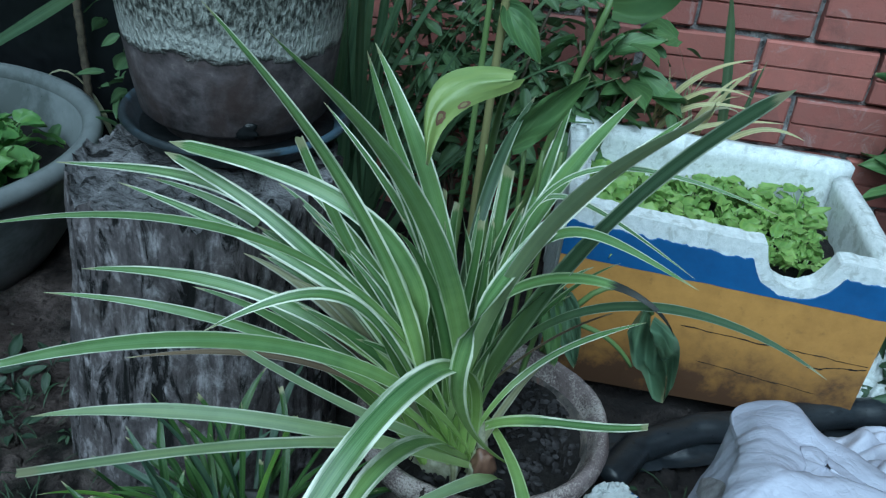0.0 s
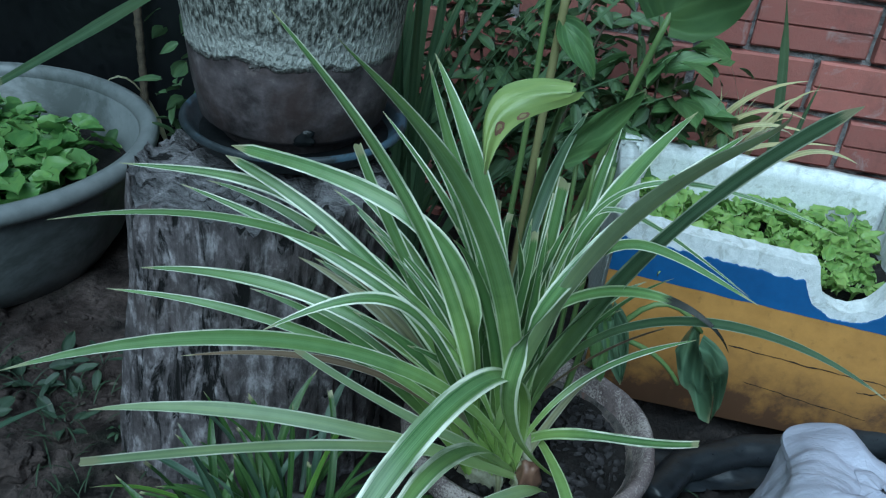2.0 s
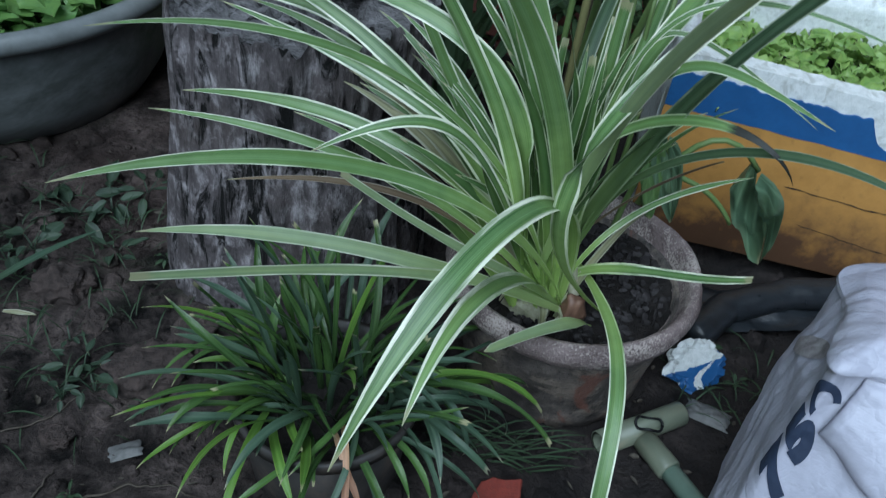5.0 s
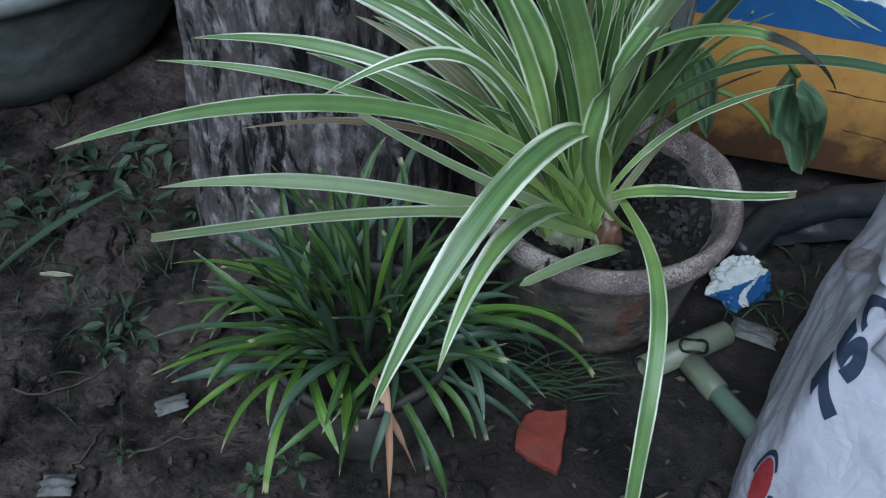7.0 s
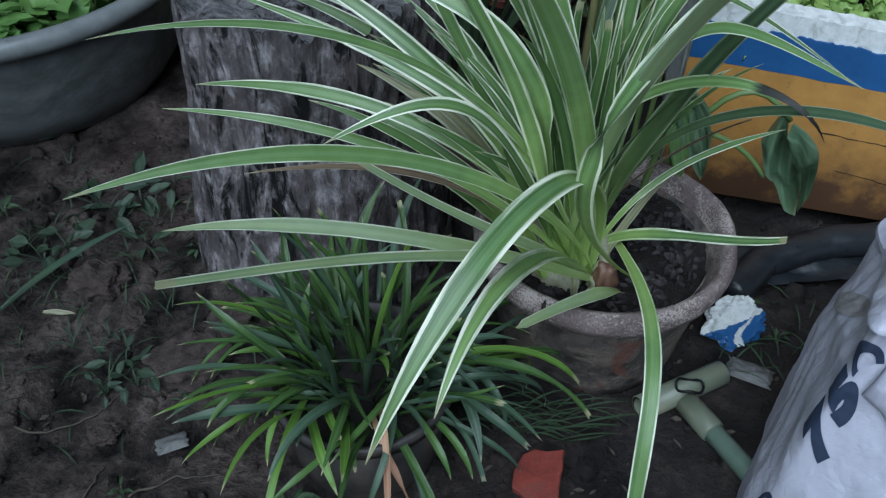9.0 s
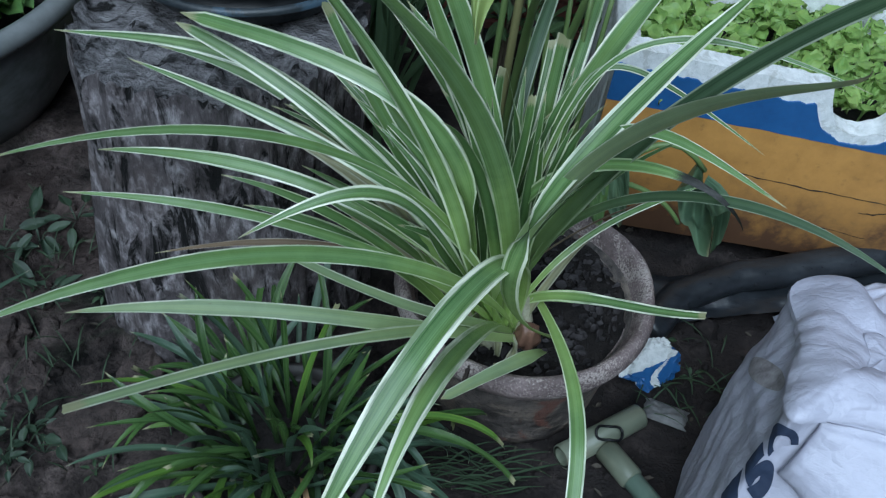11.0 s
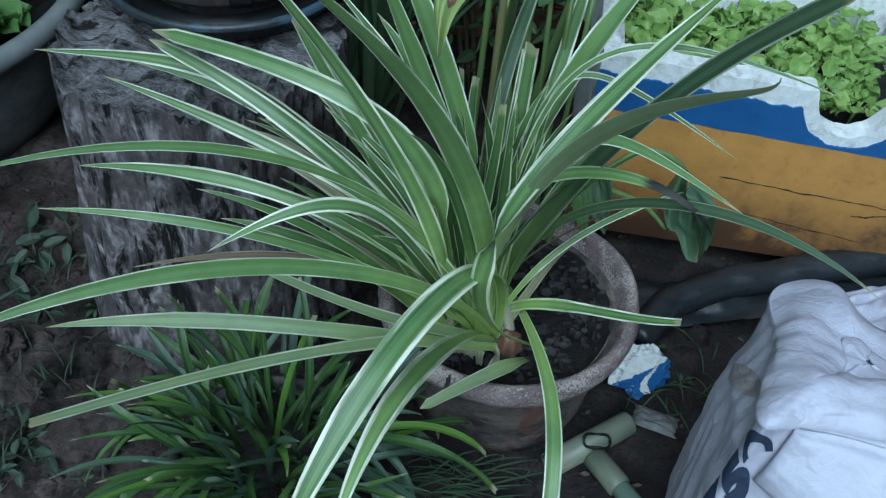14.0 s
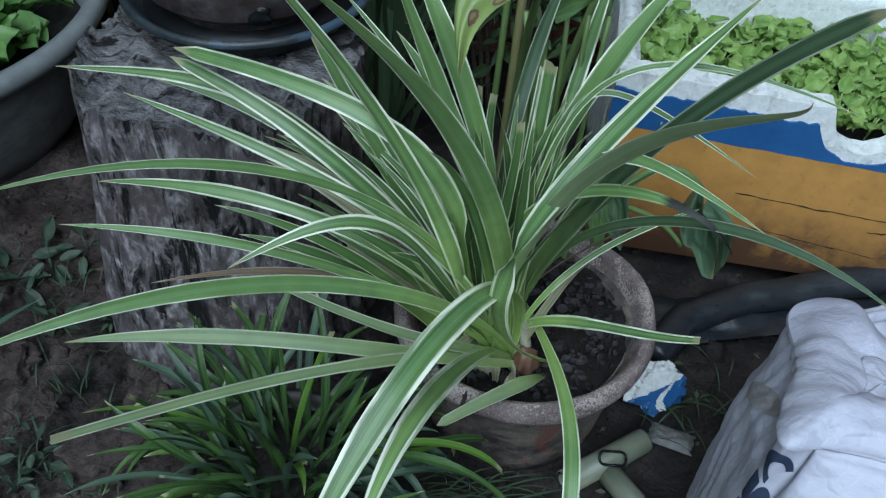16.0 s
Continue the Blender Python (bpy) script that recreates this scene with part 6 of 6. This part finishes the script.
def broad_weed(x, y, spread, leaves, length, width, seed, material):
    """A low weed: broad limp leaves on thin stalks, lying round one foot."""
    r = random.Random(seed)
    z = ground_height(x, y)
    root = thing("broad_weed", pose(x, y, z), "low weed with broad dull blue-green leaves on the earth", "weed", "broad-leaved weeds")
    for i in range(leaves):
        a = i * 2.4 + r.uniform(-0.5, 0.5)
        out, h = spread * r.uniform(0.15, 0.9), r.uniform(0.006, 0.026)
        tip = Vector((math.cos(a) * out, math.sin(a) * out, h))
        bm = bmesh.new()
        uv = bm.loops.layers.uv.new("UVMap")
        blade(bm, uv, arc(Vector((0, 0, -0.004)), tip * 0.5 + Vector((0, 0, h * 0.6)), tip, 1.0, 6), 0.0024, end="cut", fold=0.2)
        k = r.uniform(0.75, 1.2)
        m = Matrix.Translation(tip) @ pose(0, 0, 0, r.uniform(-15, 25), r.uniform(-25, 25), math.degrees(a) - 90 + r.uniform(-40, 40))
        oval_leaf(bm, uv, m, length * k * 0.8, width * k * 0.68, 0.2, r.uniform(0.05, 0.5), 0.0, 7, seed + i * 1.3, 0.08, 3)
        part("leaf", bm, material, root)


for i, (x, y, spread, leaves, length, width) in enumerate(((-0.585, 1.065, 0.055, 9, 0.05, 0.026), (-0.54, 1.09, 0.05, 8, 0.045, 0.022), (-0.625, 0.95, 0.04, 7, 0.032, 0.024), (-0.6, 0.975, 0.035, 6, 0.03, 0.024), (-0.49, 0.99, 0.035, 6, 0.032, 0.018), (-0.445, 0.79, 0.035, 9, 0.028, 0.017), (-0.42, 0.765, 0.03, 7, 0.026, 0.016), (-0.45, 0.745, 0.025, 6, 0.02, 0.012), (-0.5, 1.13, 0.05, 6, 0.04, 0.02), (-0.48, 0.83, 0.02, 4, 0.018, 0.01))):
    broad_weed(x, y, spread, leaves, length, width, i + 30, BROADWEED)
ob = part("fallen_blade", blade_mesh("fallen_blade", arc(Vector((-0.63, 0.845, 0.02)), Vector((-0.575, 0.925, 0.05)), Vector((-0.515, 1.01, 0.035)), 1.0, 10), 0.012, GRASS_BLUE, fold=0.2), None)
tagged(ob, "fallen grey-green strap leaf lying on the earth", "leaf")
dry_bm = bmesh.new()
dry_uv = dry_bm.loops.layers.uv.new("UVMap")
oval_leaf(dry_bm, dry_uv, pose(-0.575, 0.85, 0.018, 0, 0, -85), 0.042, 0.01, 0.3, 0.05, 0.0, 8, 3.0, 0.05)
tagged(part("dry_leaf", dry_bm, LEAF_DRY), "small dry tan leaf lying on the earth", "leaf")


def litter():
    r = random.Random(77)
    bm = bmesh.new()
    uv = bm.loops.layers.uv.new("UVMap")
    for i in range(420):
        x, y = r.uniform(-0.95, 0.5), r.uniform(0.45, 1.3)
        k = r.uniform(0.004, 0.015)
        m = Matrix.Translation((x, y, ground_height(x, y) + 0.003)) @ pose(0, 0, 0, r.uniform(-25, 25), r.uniform(-25, 25), r.uniform(0, 360))
        oval_leaf(bm, uv, m, k, k * r.uniform(0.25, 0.7), 0.3, 0.1, 0, 2, i, 0.1, 1)
    tagged(part("leaf_litter", bm, LITTER), "brown and grey leaf crumbs scattered on the earth", "leaf litter", "", "stuff")
    bm = bmesh.new()
    uv = bm.loops.layers.uv.new("UVMap")
    for i in range(330):
        x, y = r.gauss(-0.55, 0.13), r.gauss(0.93, 0.13)
        if i % 5 == 0:
            x, y = r.uniform(0.27, 0.42), r.uniform(0.86, 1.0)
        if math.hypot(x + 0.252, y - 1.075) < 0.2 or math.hypot(x - POT[0], y - POT[1]) < 0.15 or (x > 0.28 and y < 0.87):
            continue
        z = ground_height(x, y)
        a, k = r.uniform(0, 6.28), r.uniform(0.015, 0.06)
        b = Vector((x, y, z - 0.002))
        t = b + Vector((math.cos(a) * k, math.sin(a) * k, r.uniform(0.0, 0.025)))
        blade(bm, uv, arc(b, b.lerp(t, 0.4) + Vector((0, 0, k * 0.4)), t, 1.0, 4), r.uniform(0.0012, 0.0028), seed=i * 0.3)
    for i in range(46):
        x, y = r.uniform(0.0, 0.12), min(max(r.gauss(0.768, 0.014), 0.745), 0.79)
        b = Vector((x, y, ground_height(x, y) + 0.002))
        a, k = r.choice((0.1, 3.05)) + r.gauss(0, 0.16), r.uniform(0.04, 0.09)
        t = b + Vector((math.cos(a) * k, math.sin(a) * k, r.uniform(0.002, 0.02)))
        blade(bm, uv, arc(b, b.lerp(t, 0.5) + Vector((0, r.uniform(-0.015, 0.015), k * 0.3)), t, 1.0, 6), r.uniform(0.0016, 0.003), seed=i * 0.7)
    tagged(part("ground_grass", bm, WEED), "thin dull green grass blades growing in the earth", "grass", "", "stuff")
    bm = bmesh.new()
    for i in range(1500):
        x, y = r.uniform(-0.95, 0.5), r.uniform(0.45, 1.3)
        k = r.uniform(0.002, 0.007) * (1 if r.random() < 0.95 else 2.2)
        bmesh.ops.create_icosphere(bm, subdivisions=1, radius=k, matrix=Matrix.Translation((x, y, ground_height(x, y) + k * 0.2)) @ pose(0, 0, 0, r.uniform(0, 90), r.uniform(0, 90), 0) @ Matrix.Diagonal((1, r.uniform(0.6, 1), r.uniform(0.5, 0.8), 1)))
    for i in range(170):
        x, y = r.uniform(-0.95, 0.42), r.uniform(0.48, 1.25)
        k = r.uniform(0.006, 0.017)
        start = len(bm.verts)
        bmesh.ops.create_icosphere(bm, subdivisions=2, radius=k, matrix=Matrix.Translation((x, y, ground_height(x, y) + k * 0.1)) @ pose(0, 0, 0, r.uniform(0, 90), r.uniform(0, 90), 0))
        bm.verts.ensure_lookup_table()
        for v in bm.verts[start:]:
            v.co += Vector((noise.noise(v.co * 70), noise.noise(v.co * 70 + Vector((5, 0, 0))), noise.noise(v.co * 70 + Vector((0, 5, 0))))) * k * 0.6
    tagged(part("earth_crumbs", bm, EARTH), "loose crumbs of dark earth on the ground", "crumbs", "", "stuff")
    bm = bmesh.new()
    for i in range(650):
        a, q = r.uniform(0, 6.283), 0.12 * math.sqrt(r.random())
        k = r.uniform(0.002, 0.009)
        bmesh.ops.create_icosphere(bm, subdivisions=1, radius=k, matrix=Matrix.Translation((POT[0] + q * math.cos(a), POT[1] + q * math.sin(a), 0.149)) @ pose(0, 0, 0, r.uniform(0, 90), r.uniform(0, 90), 0) @ Matrix.Diagonal((1, r.uniform(0.4, 1), r.uniform(0.1, 0.3), 1)))
    tagged(part("pot_crumbs", bm, BARK, None, "", False), "flat chips of bark and lumps of soil in the clay pot", "crumbs", "", "stuff")


LITTER = simple("leaf_crumbs", (0.02, 0.016, 0.012), (0.1, 0.085, 0.065), 120, 0.8, 0.2, 0.002)
litter()

build_wall()
